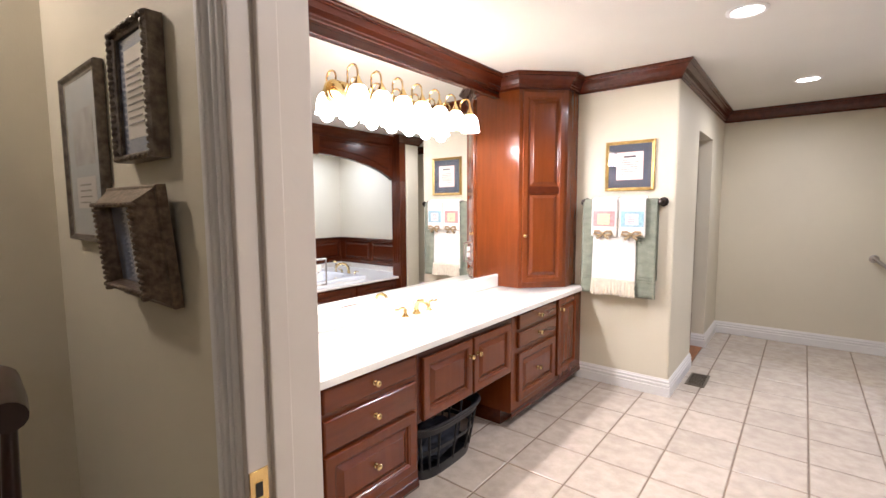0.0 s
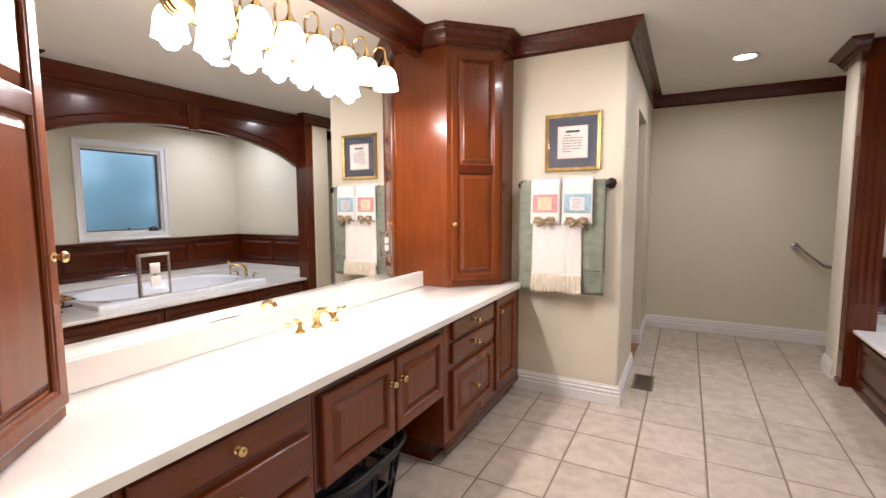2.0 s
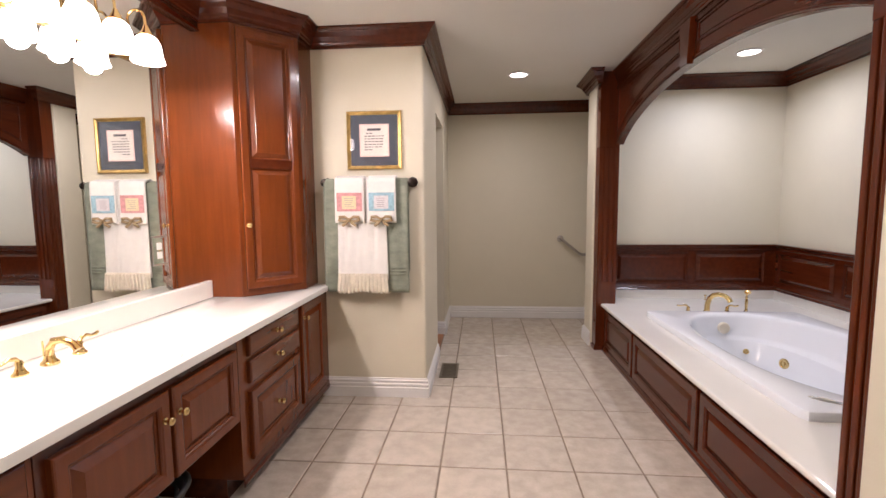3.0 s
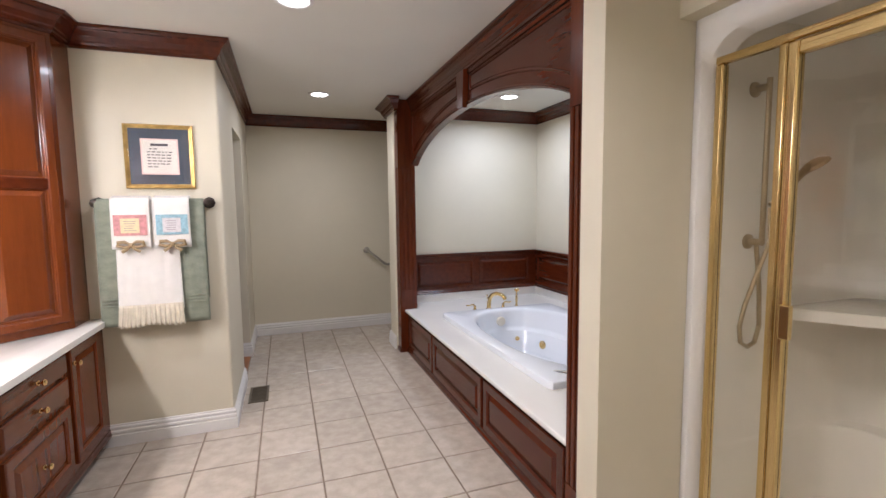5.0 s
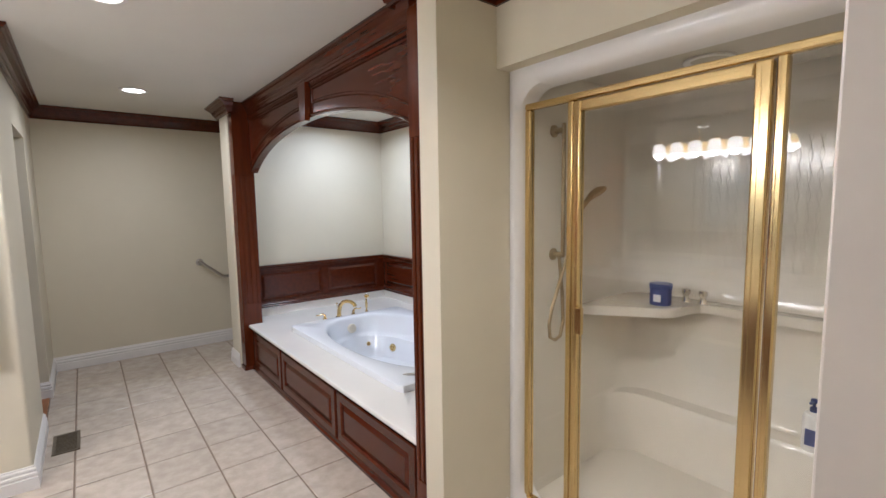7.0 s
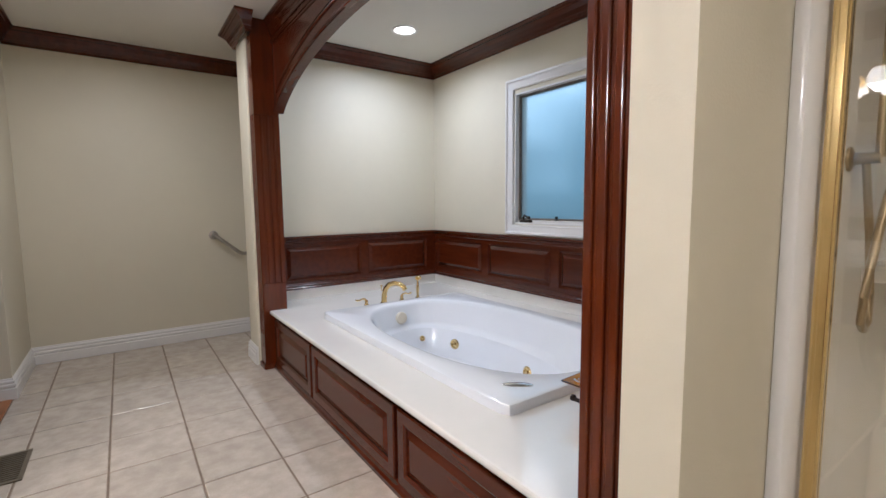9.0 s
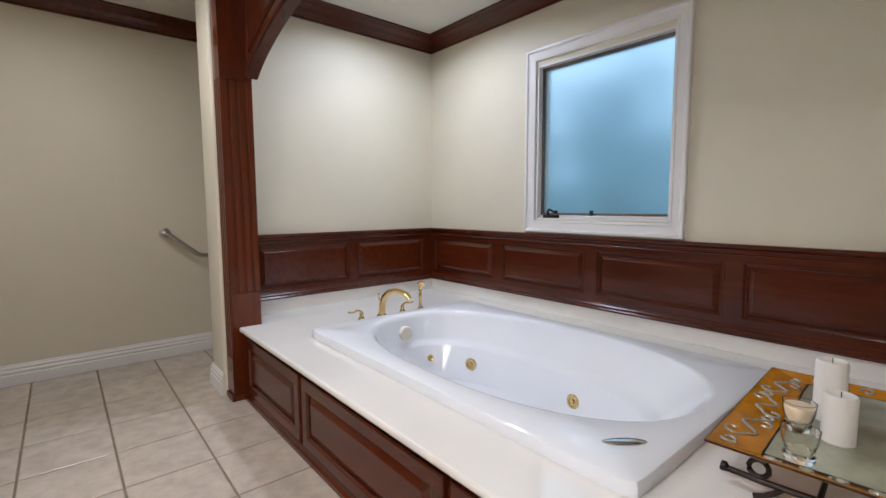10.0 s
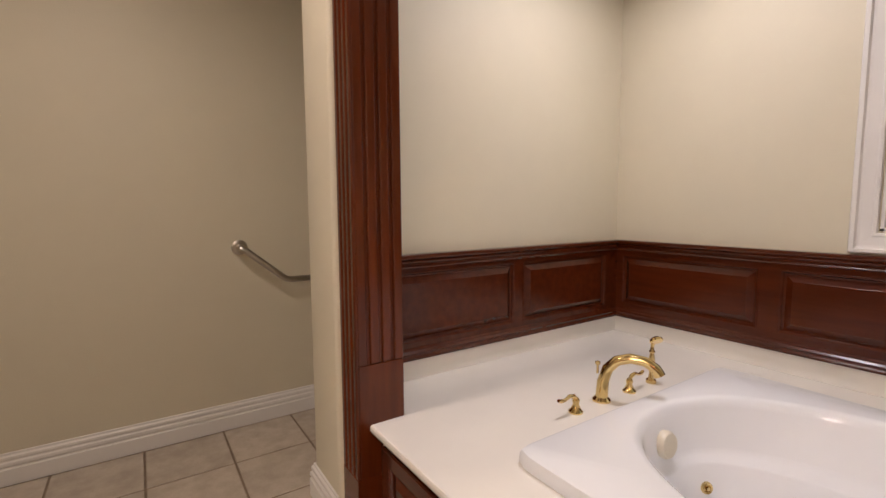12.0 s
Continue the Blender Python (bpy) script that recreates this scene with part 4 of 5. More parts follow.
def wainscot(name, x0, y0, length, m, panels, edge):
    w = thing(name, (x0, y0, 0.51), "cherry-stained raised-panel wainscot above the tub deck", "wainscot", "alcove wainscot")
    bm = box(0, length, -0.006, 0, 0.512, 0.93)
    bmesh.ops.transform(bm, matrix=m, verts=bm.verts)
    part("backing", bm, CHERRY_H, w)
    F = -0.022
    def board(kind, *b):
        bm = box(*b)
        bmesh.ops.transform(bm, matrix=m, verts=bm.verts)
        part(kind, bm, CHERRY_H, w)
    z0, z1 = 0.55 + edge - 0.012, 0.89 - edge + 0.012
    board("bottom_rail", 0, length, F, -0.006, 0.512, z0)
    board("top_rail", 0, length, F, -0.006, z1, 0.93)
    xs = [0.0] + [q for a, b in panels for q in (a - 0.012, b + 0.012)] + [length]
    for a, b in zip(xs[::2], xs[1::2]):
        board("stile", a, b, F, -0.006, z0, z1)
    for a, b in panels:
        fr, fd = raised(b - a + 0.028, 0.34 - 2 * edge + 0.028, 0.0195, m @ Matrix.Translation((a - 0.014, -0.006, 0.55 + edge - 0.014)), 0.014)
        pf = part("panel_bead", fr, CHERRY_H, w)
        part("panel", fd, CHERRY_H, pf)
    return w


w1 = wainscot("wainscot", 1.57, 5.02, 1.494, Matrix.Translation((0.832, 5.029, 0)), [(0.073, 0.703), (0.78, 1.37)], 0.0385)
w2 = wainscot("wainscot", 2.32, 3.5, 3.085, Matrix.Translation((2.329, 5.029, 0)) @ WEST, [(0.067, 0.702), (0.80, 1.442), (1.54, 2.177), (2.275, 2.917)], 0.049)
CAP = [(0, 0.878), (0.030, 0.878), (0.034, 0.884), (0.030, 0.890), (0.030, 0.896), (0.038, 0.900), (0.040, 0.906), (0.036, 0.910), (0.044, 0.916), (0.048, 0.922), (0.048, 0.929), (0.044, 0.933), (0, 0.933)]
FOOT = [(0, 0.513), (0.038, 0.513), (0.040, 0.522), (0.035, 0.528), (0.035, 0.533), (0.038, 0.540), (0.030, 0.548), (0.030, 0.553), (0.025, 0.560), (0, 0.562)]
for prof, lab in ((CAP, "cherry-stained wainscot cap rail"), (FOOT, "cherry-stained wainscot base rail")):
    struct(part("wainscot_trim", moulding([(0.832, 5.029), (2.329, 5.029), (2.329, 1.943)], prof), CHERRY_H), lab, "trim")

# ---- shower ----
sh = thing("shower_stall", (1.6, 1.15, 0), "white one-piece fibreglass shower stall with moulded shelf and bench", "shower")
SY0, SY1 = 0.60, 1.80
def rounded_ring(y0, y1, z0, z1, r, x, bm, n=8):
    out = []
    for cy, cz, a0 in ((y1 - r, z1 - r, 0), (y0 + r, z1 - r, 90), (y0 + r, z0 + r, 180), (y1 - r, z0 + r, 270)):
        for i in range(n + 1):
            a = radians(a0 + 90 * i / n)
            out.append(bm.verts.new((x, cy + r * math.cos(a), cz + r * math.sin(a))))
    return out


bm = bmesh.new()
rings = [rounded_ring(0.535, 1.828, 0.0, 2.083, 0.002, 1.085, bm), rounded_ring(0.535, 1.828, 0.0, 2.083, 0.002, 1.062, bm), rounded_ring(0.55, 1.815, 0.015, 2.07, 0.03, 1.055, bm), rounded_ring(0.585, 1.80, 0.07, 2.03, 0.10, 1.060, bm), rounded_ring(0.60, 1.788, 0.10, 2.005, 0.12, 1.085, bm), rounded_ring(0.605, 1.78, 0.12, 1.995, 0.12, 1.16, bm)]
for a, b in zip(rings, rings[1:]):
    for k in range(len(a)):
        j = (k + 1) % len(a)
        bm.faces.new((a[k], b[k], b[j], a[j]))
part("front_flange", bm, mat("white_gelcoat", (0.83, 0.82, 0.81), 0.14, vary=0.02, scale=3, coat=0.3), sh, "", True)
bm = bmesh.new()
def stall_outline(inset, z):
    x0, x1, y0, y1, r = 1.16, 2.06 - inset, 0.605, 1.78, 0.16
    pts = [(x0, y0), (x1 - r, y0)] + [(x1 - r + r * math.sin(math.pi / 2 * i / 6), y0 + r - r * math.cos(math.pi / 2 * i / 6)) for i in range(1, 7)] + [(x1 - r + r * math.cos(math.pi / 2 * i / 6), y1 - r + r * math.sin(math.pi / 2 * i / 6)) for i in range(0, 7)] + [(x0, y1)]
    return [bm.verts.new((x, y, z)) for x, y in pts]
rows = [stall_outline(0.16, 0.12), stall_outline(0.15, 0.42), stall_outline(0.135, 0.445), stall_outline(0.06, 0.455), stall_outline(0.045, 0.475), stall_outline(0.045, 0.94), stall_outline(0.04, 0.98), stall_outline(0.015, 0.99), stall_outline(0.0, 1.015), stall_outline(0.0, 1.10), stall_outline(0.0, 2.10)]
for a, b in zip(rows, rows[1:]):
    for k in range(len(a) - 1):
        bm.faces.new((a[k], a[k + 1], b[k + 1], b[k]))
bm.faces.new(rows[0])
bm.faces.new(list(reversed(rows[-1])))
bmesh.ops.recalc_face_normals(bm, faces=bm.faces)
part("stall_shell", bm, FIBRE, sh, "", True)
# deep in the corner with a slanting front, stepping back to a narrow ledge
bm = prism([(2.055, 1.78), (1.50, 1.78), (1.50, 1.74), (1.60, 1.60), (1.70, 1.46), (1.722, 1.425), (1.755, 1.408), (1.80, 1.40), (1.90, 1.39), (1.945, 1.37), (1.955, 1.34), (1.955, 0.80), (2.055, 0.80)], 0.955, 1.0)
bmesh.ops.bevel(bm, geom=[e for e in bm.edges if all(v.co.z > 0.99 for v in e.verts)], offset=0.014, segments=3, affect="EDGES", profile=0.5)
part("moulded_shelf", bm, FIBRE, sh, "", True)
# relief of wavy diamonds on the back
bm = bmesh.new()
for i in range(20):
    for s in (-1, 1):
        yb = 0.72 + 0.0395 * i
        tube([(2.0615, yb + s * 0.010 * math.cos(math.pi * k / 2), 1.16 + 0.045 * k) for k in range(15)], 0.0026, 6, bm)
part("relief_pattern", bm, FIBRE, sh, "wavy diamond relief in the fibreglass", True)

sd = thing("shower_door", (1.12, 1.2, 0.12), "polished gold framed shower door with clear glass panels", "shower door")
GX0, GX1 = 1.10, 1.135
fz0, fz1 = 0.125, 1.935
def bar_box(name, y0, y1, z0, z1, parent, x0=GX0, x1=GX1):
    """A satin gold extrusion with a softly crowned face and a thin lip along one edge."""
    bm = box(x0, x1, y0, y1, z0, z1, 0.006, segments=3)
    if z1 - z0 > y1 - y0:
        box(x0 - 0.0025, x1 - 0.01, y0 + 0.003, y0 + (y1 - y0) * 0.62, z0 + 0.004, z1 - 0.004, 0.0022, bm, 3)
    else:
        box(x0 - 0.0025, x1 - 0.01, y0 + 0.004, y1 - 0.004, z0 + 0.003, z0 + (z1 - z0) * 0.6, 0.0022, bm, 3)
    return part(name, bm, BRASS_S, parent)
bar_box("top_rail", 0.612, 1.776, fz1 - 0.028, fz1, sd)
bar_box("sill_rail", 0.612, 1.776, fz0, fz0 + 0.03, sd)
for y0, y1 in ((1.745, 1.776), (1.528, 1.556), (0.84, 0.868), (0.612, 0.64)):
    bar_box("post", y0, y1, fz0 + 0.03, fz1 - 0.028, sd)
leaf = bar_box("door_stile", 1.490, 1.522, fz0 + 0.04, fz1 - 0.034, sd, 1.092, 1.128)
bar_box("door_stile", 0.874, 0.918, fz0 + 0.04, fz1 - 0.034, sd, 1.092, 1.128)
bar_box("door_rail", 0.918, 1.490, fz1 - 0.075, fz1 - 0.034, sd, 1.092, 1.128)
bar_box("door_rail", 0.918, 1.490, fz0 + 0.04, fz0 + 0.08, sd, 1.092, 1.128)
for y0, y1, x in ((0.64, 0.84, 1.117), (0.918, 1.49, 1.110), (1.556, 1.745, 1.117)):
    g = part("pane", box(x - 0.003, x + 0.003, y0, y1, fz0 + 0.03, fz1 - 0.03), FILMED, sd, "clear glass panel")
    g.visible_shadow = False
part("pull", box(1.070, 1.092, 1.462, 1.494, 0.99, 1.10, 0.004), BRASS_S, sd, "gold door pull")

ss = thing("hand_shower_set", (1.38, 1.76, 1.25), "champagne gold hand shower on a slide bar with hose", "shower head")
SXB = 1.31
part("slide_bar", tube([(SXB, 1.725, 1.27), (SXB, 1.725, 1.87)], 0.010, 10), CHAMP, ss, "", True)
for z in (1.84, 1.27):
    part("bracket", lathe([(0, 0), (0.03, 0), (0.028, 0.008), (0.014, 0.014), (0.013, 0.06), (0, 0.06)], (SXB, 1.782, z), "-y", 16), CHAMP, ss, "", True)
bm = tube([(SXB, 1.70, 1.41), (1.37, 1.69, 1.46), (1.44, 1.685, 1.52), (1.475, 1.68, 1.55)], 0.012, 10, taper=[0.8, 1, 1.1, 1.4])
hd = lathe([(0, 0.02), (0.02, 0.015), (0.045, 0), (0.048, -0.012), (0.04, -0.016), (0, -0.016)], (0, 0, 0))
bmesh.ops.transform(hd, matrix=Matrix.Translation((1.50, 1.675, 1.562)) @ Vector((-0.45, 0.3, 0.75)).to_track_quat("Z", "Y").to_matrix().to_4x4(), verts=hd.verts)
me = bpy.data.meshes.new("tmp")
hd.to_mesh(me)
hd.free()
bm.from_mesh(me)
part("shower_head", bm, CHAMP, ss, "", True)
part("hose", tube([(SXB, 1.70, 1.40), (SXB - 0.004, 1.69, 1.28), (SXB - 0.05, 1.70, 1.16), (SXB - 0.10, 1.705, 1.04), (SXB - 0.115, 1.71, 0.96), (SXB - 0.10, 1.715, 0.90), (SXB - 0.06, 1.718, 0.878), (SXB - 0.02, 1.72, 0.89), (SXB + 0.008, 1.725, 0.95), (SXB + 0.012, 1.735, 1.1), (SXB + 0.005, 1.75, 1.27)], 0.0085, 10), CHAMP, ss, "", True)
jar = thing("bath_jar", (1.80, 1.499, 1.0), "blue plastic jar with a pale label on the shower shelf", "jar")
BLUE = mat("blue_plastic", (0.05, 0.07, 0.22), 0.35, vary=0.2, scale=20)
part("body", lathe([(0, 0), (0.048, 0), (0.05, 0.004), (0.05, 0.075), (0.047, 0.08), (0, 0.08)], (1.80, 1.499, 1.0)), BLUE, jar, "", True)
part("lid", lathe([(0.052, 0.08), (0.053, 0.085), (0.053, 0.102), (0.05, 0.106), (0, 0.106)], (1.80, 1.499, 1.0)), BLUE, jar, "dark blue lid", True)
part("label", box(1.748, 1.7515, 1.475, 1.51, 1.02, 1.055), TRIM, jar, "pale label")
vh = thing("shower_valve", (2.0, 1.40, 1.0), "chrome two-handle shower valve above the shelf", "valve")
for y in (1.36, 1.44):
    part("handle", lathe([(0, 0), (0.022, 0), (0.018, 0.02), (0.012, 0.03), (0.022, 0.05), (0.02, 0.065), (0, 0.068)], (1.95, y, 1.0), steps=14), mat("pale_chrome", (0.80, 0.77, 0.72), 0.2, 1.0, vary=0.06, scale=15), vh, "", True)

bo = thing("pump_bottle", (1.93, 0.90, 0.45), "white pump bottle with a blue pump in the shower", "bottle")
part("body", lathe([(0, 0.0), (0.035, 0), (0.037, 0.006), (0.037, 0.14), (0.03, 0.16), (0.013, 0.168), (0, 0.168)], (1.93, 0.90, 0.45)), TRIM, bo, "", True)
bm = lathe([(0.014, 0.166), (0.014, 0.185), (0.006, 0.19), (0.005, 0.205), (0.012, 0.208), (0.012, 0.222), (0, 0.225)], (1.93, 0.90, 0.45), steps=14)
tube([(1.93, 0.90, 0.665), (1.895, 0.905, 0.662)], 0.006, 8, bm)
part("pump", bm, BLUE, bo, "blue pump head", True)
part("label", box(1.8915, 1.8935, 0.882, 0.918, 0.48, 0.55), BLUE, bo, "blue label")

# ---- hall: grab bar, floor vent ----
gb = thing("grab_bar", (0.7, 5.93, 0.8), "bent brushed steel grab bar on the cream wall", "grab bar")
part("rail", tube([(0.54, 5.93, 0.92), (0.54, 5.905, 0.92), (0.545, 5.88, 0.918), (0.56, 5.87, 0.905), (0.73, 5.87, 0.763), (0.75, 5.87, 0.75), (0.775, 5.87, 0.745), (1.0, 5.87, 0.745), (1.02, 5.885, 0.745), (1.025, 5.93, 0.745)], 0.016, 12), NICKEL, gb, "", True)
for x, z in ((0.54, 0.92), (1.025, 0.745)):
    part("flange", lathe([(0, 0), (0.038, 0), (0.038, 0.006), (0.03, 0.010), (0.018, 0.011), (0, 0.011)], (x, 5.93, z), "-y", 20), NICKEL, gb, "", True)

vent = thing("floor_vent", (-0.615, 4.175, 0), "taupe metal floor register set in the tiles", "vent")
TAUPE = mat("taupe_metal", (0.17, 0.14, 0.10), 0.45, 0.3, vary=0.2, scale=30)
bm = bmesh.new()
for b in ((-0.685, -0.545, 4.02, 4.04), (-0.685, -0.545, 4.31, 4.33), (-0.685, -0.668, 4.04, 4.31), (-0.562, -0.545, 4.04, 4.31)):
    box(*b, 0.001, 0.007, 0.001, bm)
part("frame", bm, TAUPE, vent)
part("backing", box(-0.67, -0.56, 4.035, 4.315, -0.002, 0.0015), BLACK, vent)
for i in range(13):
    y = 4.052 + 0.0205 * i
    part("slat", box(-0.668, -0.562, y, y + 0.009, 0.0015, 0.0055), TAUPE, vent)

# ---- end wall: picture, towel bar, towels ----
GOLD = mat("gold_leaf_frame", (0.56, 0.37, 0.12), 0.34, 0.75, vary=0.35, scale=25, bump=0.1, bump_scale=90)
NAVY = mat("navy_mat_board", (0.05, 0.058, 0.072), 0.8, vary=0.15, scale=60)
PAPER = mat("cream_paper", (0.62, 0.56, 0.48), 0.8, vary=0.06, scale=8)
INK = mat("dark_ink", (0.05, 0.045, 0.05), 0.8)
PGLASS = glass("picture_glass", (1, 1, 1), 0.01, 1.4)


def picture(name, label, m, w, h, rail, depth, frame_mat, mat_mat, paper, lines, carve=0.0, slope=False):
    """A framed print in local x and z, face towards -y, its back at y = 0."""
    o = thing(name, m.translation, label, "picture")
    def put(n, bm, mt, parent=o, lab="", sm=False):
        bmesh.ops.transform(bm, matrix=m, verts=bm.verts)
        return part(n, bm, mt, parent, lab, sm)
    bm = bmesh.new()
    prof = [(0, 0), (0, depth * 0.8), (0.15, depth), (0.45, depth * 0.92), (0.7, depth * 0.7), (1, depth * 0.62), (1, 0)]
    if slope:
        prof = [(0, 0), (0, depth * 0.30), (0.06, depth * 0.34), (0.16, depth * 0.36), (0.45, depth * 0.62), (0.74, depth * 0.93), (0.86, depth), (0.94, depth * 0.94), (1, depth * 0.62), (1, 0)]
    rows = []
    for sx, sz in ((-1, -1), (1, -1), (1, 1), (-1, 1)):
        rows.append([bm.verts.new((sx * (w / 2 - k * rail), -d, sz * (h / 2 - k * rail))) for k, d in prof])
    for i in range(4):
        a, b = rows[i], rows[(i + 1) % 4]
        for k in range(len(prof) - 1):
            bm.faces.new((a[k], a[k + 1], b[k + 1], b[k]))
    bmesh.ops.recalc_face_normals(bm, faces=bm.faces)
    fr = put("frame", bm, frame_mat)
    if carve:
        bm = bmesh.new()
        short = rail * 0.5 if slope else 0.0
        at, bead = (0.84, rail * 0.24) if slope else (0.35, rail * 0.6)
        for x0, x1, z in ((short - w / 2, w / 2 - short, h / 2 - rail * at), (short - w / 2, w / 2 - short, -h / 2 + rail * at)):
            n = int((x1 - x0) / carve)
            for i in range(n):
                lathe([(0, 0.5), (0.4, 0.3), (0.5, 0), (0.4, -0.3), (0, -0.5)], (0, 0, 0), "x", 6, b0 := bmesh.new())
                bmesh.ops.transform(b0, matrix=Matrix.Translation((x0 + (i + 0.5) * carve, -depth * 0.9, z)) @ Matrix.Rotation(radians(35 * (-1) ** i), 4, "Y") @ Matrix.Diagonal((carve * 1.1, depth * 0.4, bead, 1)), verts=b0.verts)
                me = bpy.data.meshes.new("tmp")
                b0.to_mesh(me)
                b0.free()
                bm.from_mesh(me)
        for z0, z1, x in ((short - h / 2, h / 2 - short, w / 2 - rail * at), (short - h / 2, h / 2 - short, -w / 2 + rail * at)):
            n = int((z1 - z0) / carve)
            for i in range(n):
                lathe([(0, 0.5), (0.4, 0.3), (0.5, 0), (0.4, -0.3), (0, -0.5)], (0, 0, 0), "z", 6, b0 := bmesh.new())
                bmesh.ops.transform(b0, matrix=Matrix.Translation((x, -depth * 0.9, z0 + (i + 0.5) * carve)) @ Matrix.Rotation(radians(35 * (-1) ** i), 4, "Y") @ Matrix.Diagonal((bead, depth * 0.4, carve * 1.1, 1)), verts=b0.verts)
                me = bpy.data.meshes.new("tmp")
                b0.to_mesh(me)
                b0.free()
                bm.from_mesh(me)
        put("carving", bm, frame_mat, fr)
    put("mat_board", box(-w / 2 + rail * 0.9, w / 2 - rail * 0.9, -depth * 0.45, 0, -h / 2 + rail * 0.9, h / 2 - rail * 0.9), mat_mat)
    y = -depth * 0.45
    for i, (x0, x1, z0, z1, mt) in enumerate(paper):
        put("print", box(x0, x1, y - 0.001 - 0.0006 * i, y, z0, z1), mt)
    bm = bmesh.new()
    for x0, x1, z0, z1 in lines:
        box(x0, x1, y - 0.0042, y - 0.0028, z0, z1, bm=bm)
    if lines:
        put("writing", bm, INK)
    g = put("glazing", box(-w / 2 + rail * 0.9, w / 2 - rail * 0.9, y - 0.0065, y - 0.005, -h / 2 + rail * 0.9, h / 2 - rail * 0.9), PGLASS)
    g.visible_shadow = False
    return o


rl = random.Random(3)
lines = [(-0.045, 0.045, 0.062, 0.076)]
for i in range(7):
    a = 0.042 - 0.0175 * i
    x = -0.064 + (0.012 if i == 0 else 0.0)
    while x < (0.05 if i not in (0, 6) else -0.01):
        ww = rl.uniform(0.010, 0.026)
        lines.append((x, min(x + ww, 0.066), a, a + 0.0055))
        x += ww + 0.007
picture("framed_verse", "gold framed verse with navy mat above the towels", Matrix.Translation((-1.06, 3.668, 1.737)), 0.362, 0.374, 0.024, 0.024, GOLD, NAVY,
        [(-0.098, 0.098, -0.105, 0.105, mat("rose_mat_edge", (0.62, 0.42, 0.36), 0.8)), (-0.09, 0.09, -0.097, 0.097, PAPER)], lines)

tb = thing("towel_bar", (-1.1, 3.62, 1.465), "dark bronze towel bar with floral end posts", "towel bar")
part("rail", tube([(-1.40, 3.605, 1.463), (-0.80, 3.605, 1.463)], 0.009, 10), BRONZE, tb, "", True)
for x in (-1.385, -0.812):
    bm = lathe([(0, 0), (0.034, 0), (0.036, 0.006), (0.026, 0.012), (0.014, 0.018), (0.013, 0.05), (0.024, 0.056), (0.028, 0.068), (0.02, 0.082), (0, 0.086)], (x, 3.668, 1.463), "-y", 8)
    part("end_post", bm, BRONZE, tb)

SAGE = mat("sage_terry", (0.25, 0.27, 0.205), 0.95, vary=0.25, scale=14, bump=1.0, bump_scale=22, fine=0.15, stretch=(1, 1, 1.8))
WHITE_T = mat("white_terry", (0.80, 0.77, 0.72), 0.95, vary=0.05, scale=20, bump=0.5, bump_scale=260)
CREAM_T = mat("cream_linen", (0.72, 0.65, 0.52), 0.95, vary=0.12, scale=30, bump=0.5, bump_scale=200)


def cloth(x0, x1, ztop, zbot, yf, mt, name, parent, folds=3.0, amp=0.004, thick=0.010, flare=0.0, drop=0.0, seed=1, back=0.15, nz=26, nx=28):
    """A towel hung over the bar: its front sheet, the turn over the bar and a short back sheet."""
    bm = bmesh.new()
    prof = [(3.64, ztop - back), (3.632, ztop - 0.02), (3.622, ztop - 0.002), (3.605, ztop + 0.004 + (3.59 - yf) * 0.2), (yf + 0.006, ztop - 0.003)]
    rows = []
    def row(y, z, k):
        out = []
        for i in range(nx + 1):
            u = i / nx
            f = min(1.0, k * 2)
            fold = amp * f * (math.sin(folds * 2 * math.pi * u + seed) + 0.5 * math.sin(folds * 4.3 * math.pi * u + seed * 2 + 3 * k))
            x = x0 + (x1 - x0) * u + flare * k * (u - 0.5) + 0.002 * noise.noise(Vector((u * 4, k * 6, seed)))
            out.append(bm.verts.new((x, y - abs(fold) - 0.002 * f * noise.noise(Vector((u * 7, k * 9, seed + 5))), z - drop * k * u * (1 - 0.3 * u))))
        return out
    for y, z in prof:
        rows.append(row(y, z, 0.0))
    for j in range(1, nz + 1):
        k = j / nz
        rows.append(row(yf, ztop - 0.003 - (ztop - zbot) * k, k))
    for a, b in zip(rows, rows[1:]):
        for i in range(nx):
            bm.faces.new((a[i], b[i], b[i + 1], a[i + 1]))
    ob = part(name, bm, mt, parent, "", True)
    s = ob.modifiers.new("thickness", "SOLIDIFY")
    s.thickness, s.offset = thick, 0.0
    return ob


tw = thing("sage_bath_towel", (-1.1, 3.61, 0.75), "sage green terry bath towel hung over the bar", "towel")
cloth(-1.385, -0.835, 1.478, 0.752, 3.585, SAGE, "sheet", tw, 2.5, 0.006, 0.012, 0.01, 0.006, 1, 0.6)
for z in (0.865, 0.885, 0.905):
    part("woven_band", box(-1.380, -1.30, 3.566, 3.572, z, z + 0.008, 0.002), SAGE, tw)
    part("woven_band", box(-0.955, -0.845, 3.566, 3.572, z, z + 0.008, 0.002), SAGE, tw)
tw = thing("white_hand_towel", (-1.13, 3.58, 0.75), "long white hand towel with a gathered cream hem", "towel")
cloth(-1.285, -0.975, 1.484, 0.84, 3.566, WHITE_T, "sheet", tw, 1.6, 0.005, 0.008, 0.02, 0.0, 2, 0.4)
part("hem_band", box(-1.29, -0.965, 3.548, 3.556, 0.825, 0.872, 0.003), CREAM_T, tw, "gathered cream linen band")
rf = random.Random(5)
bm = bmesh.new()
NX, NZ = 132, 8
phase = [0.0]
for i in range(NX):
    phase.append(phase[-1] + rf.uniform(0.7, 1.25))
rows = []
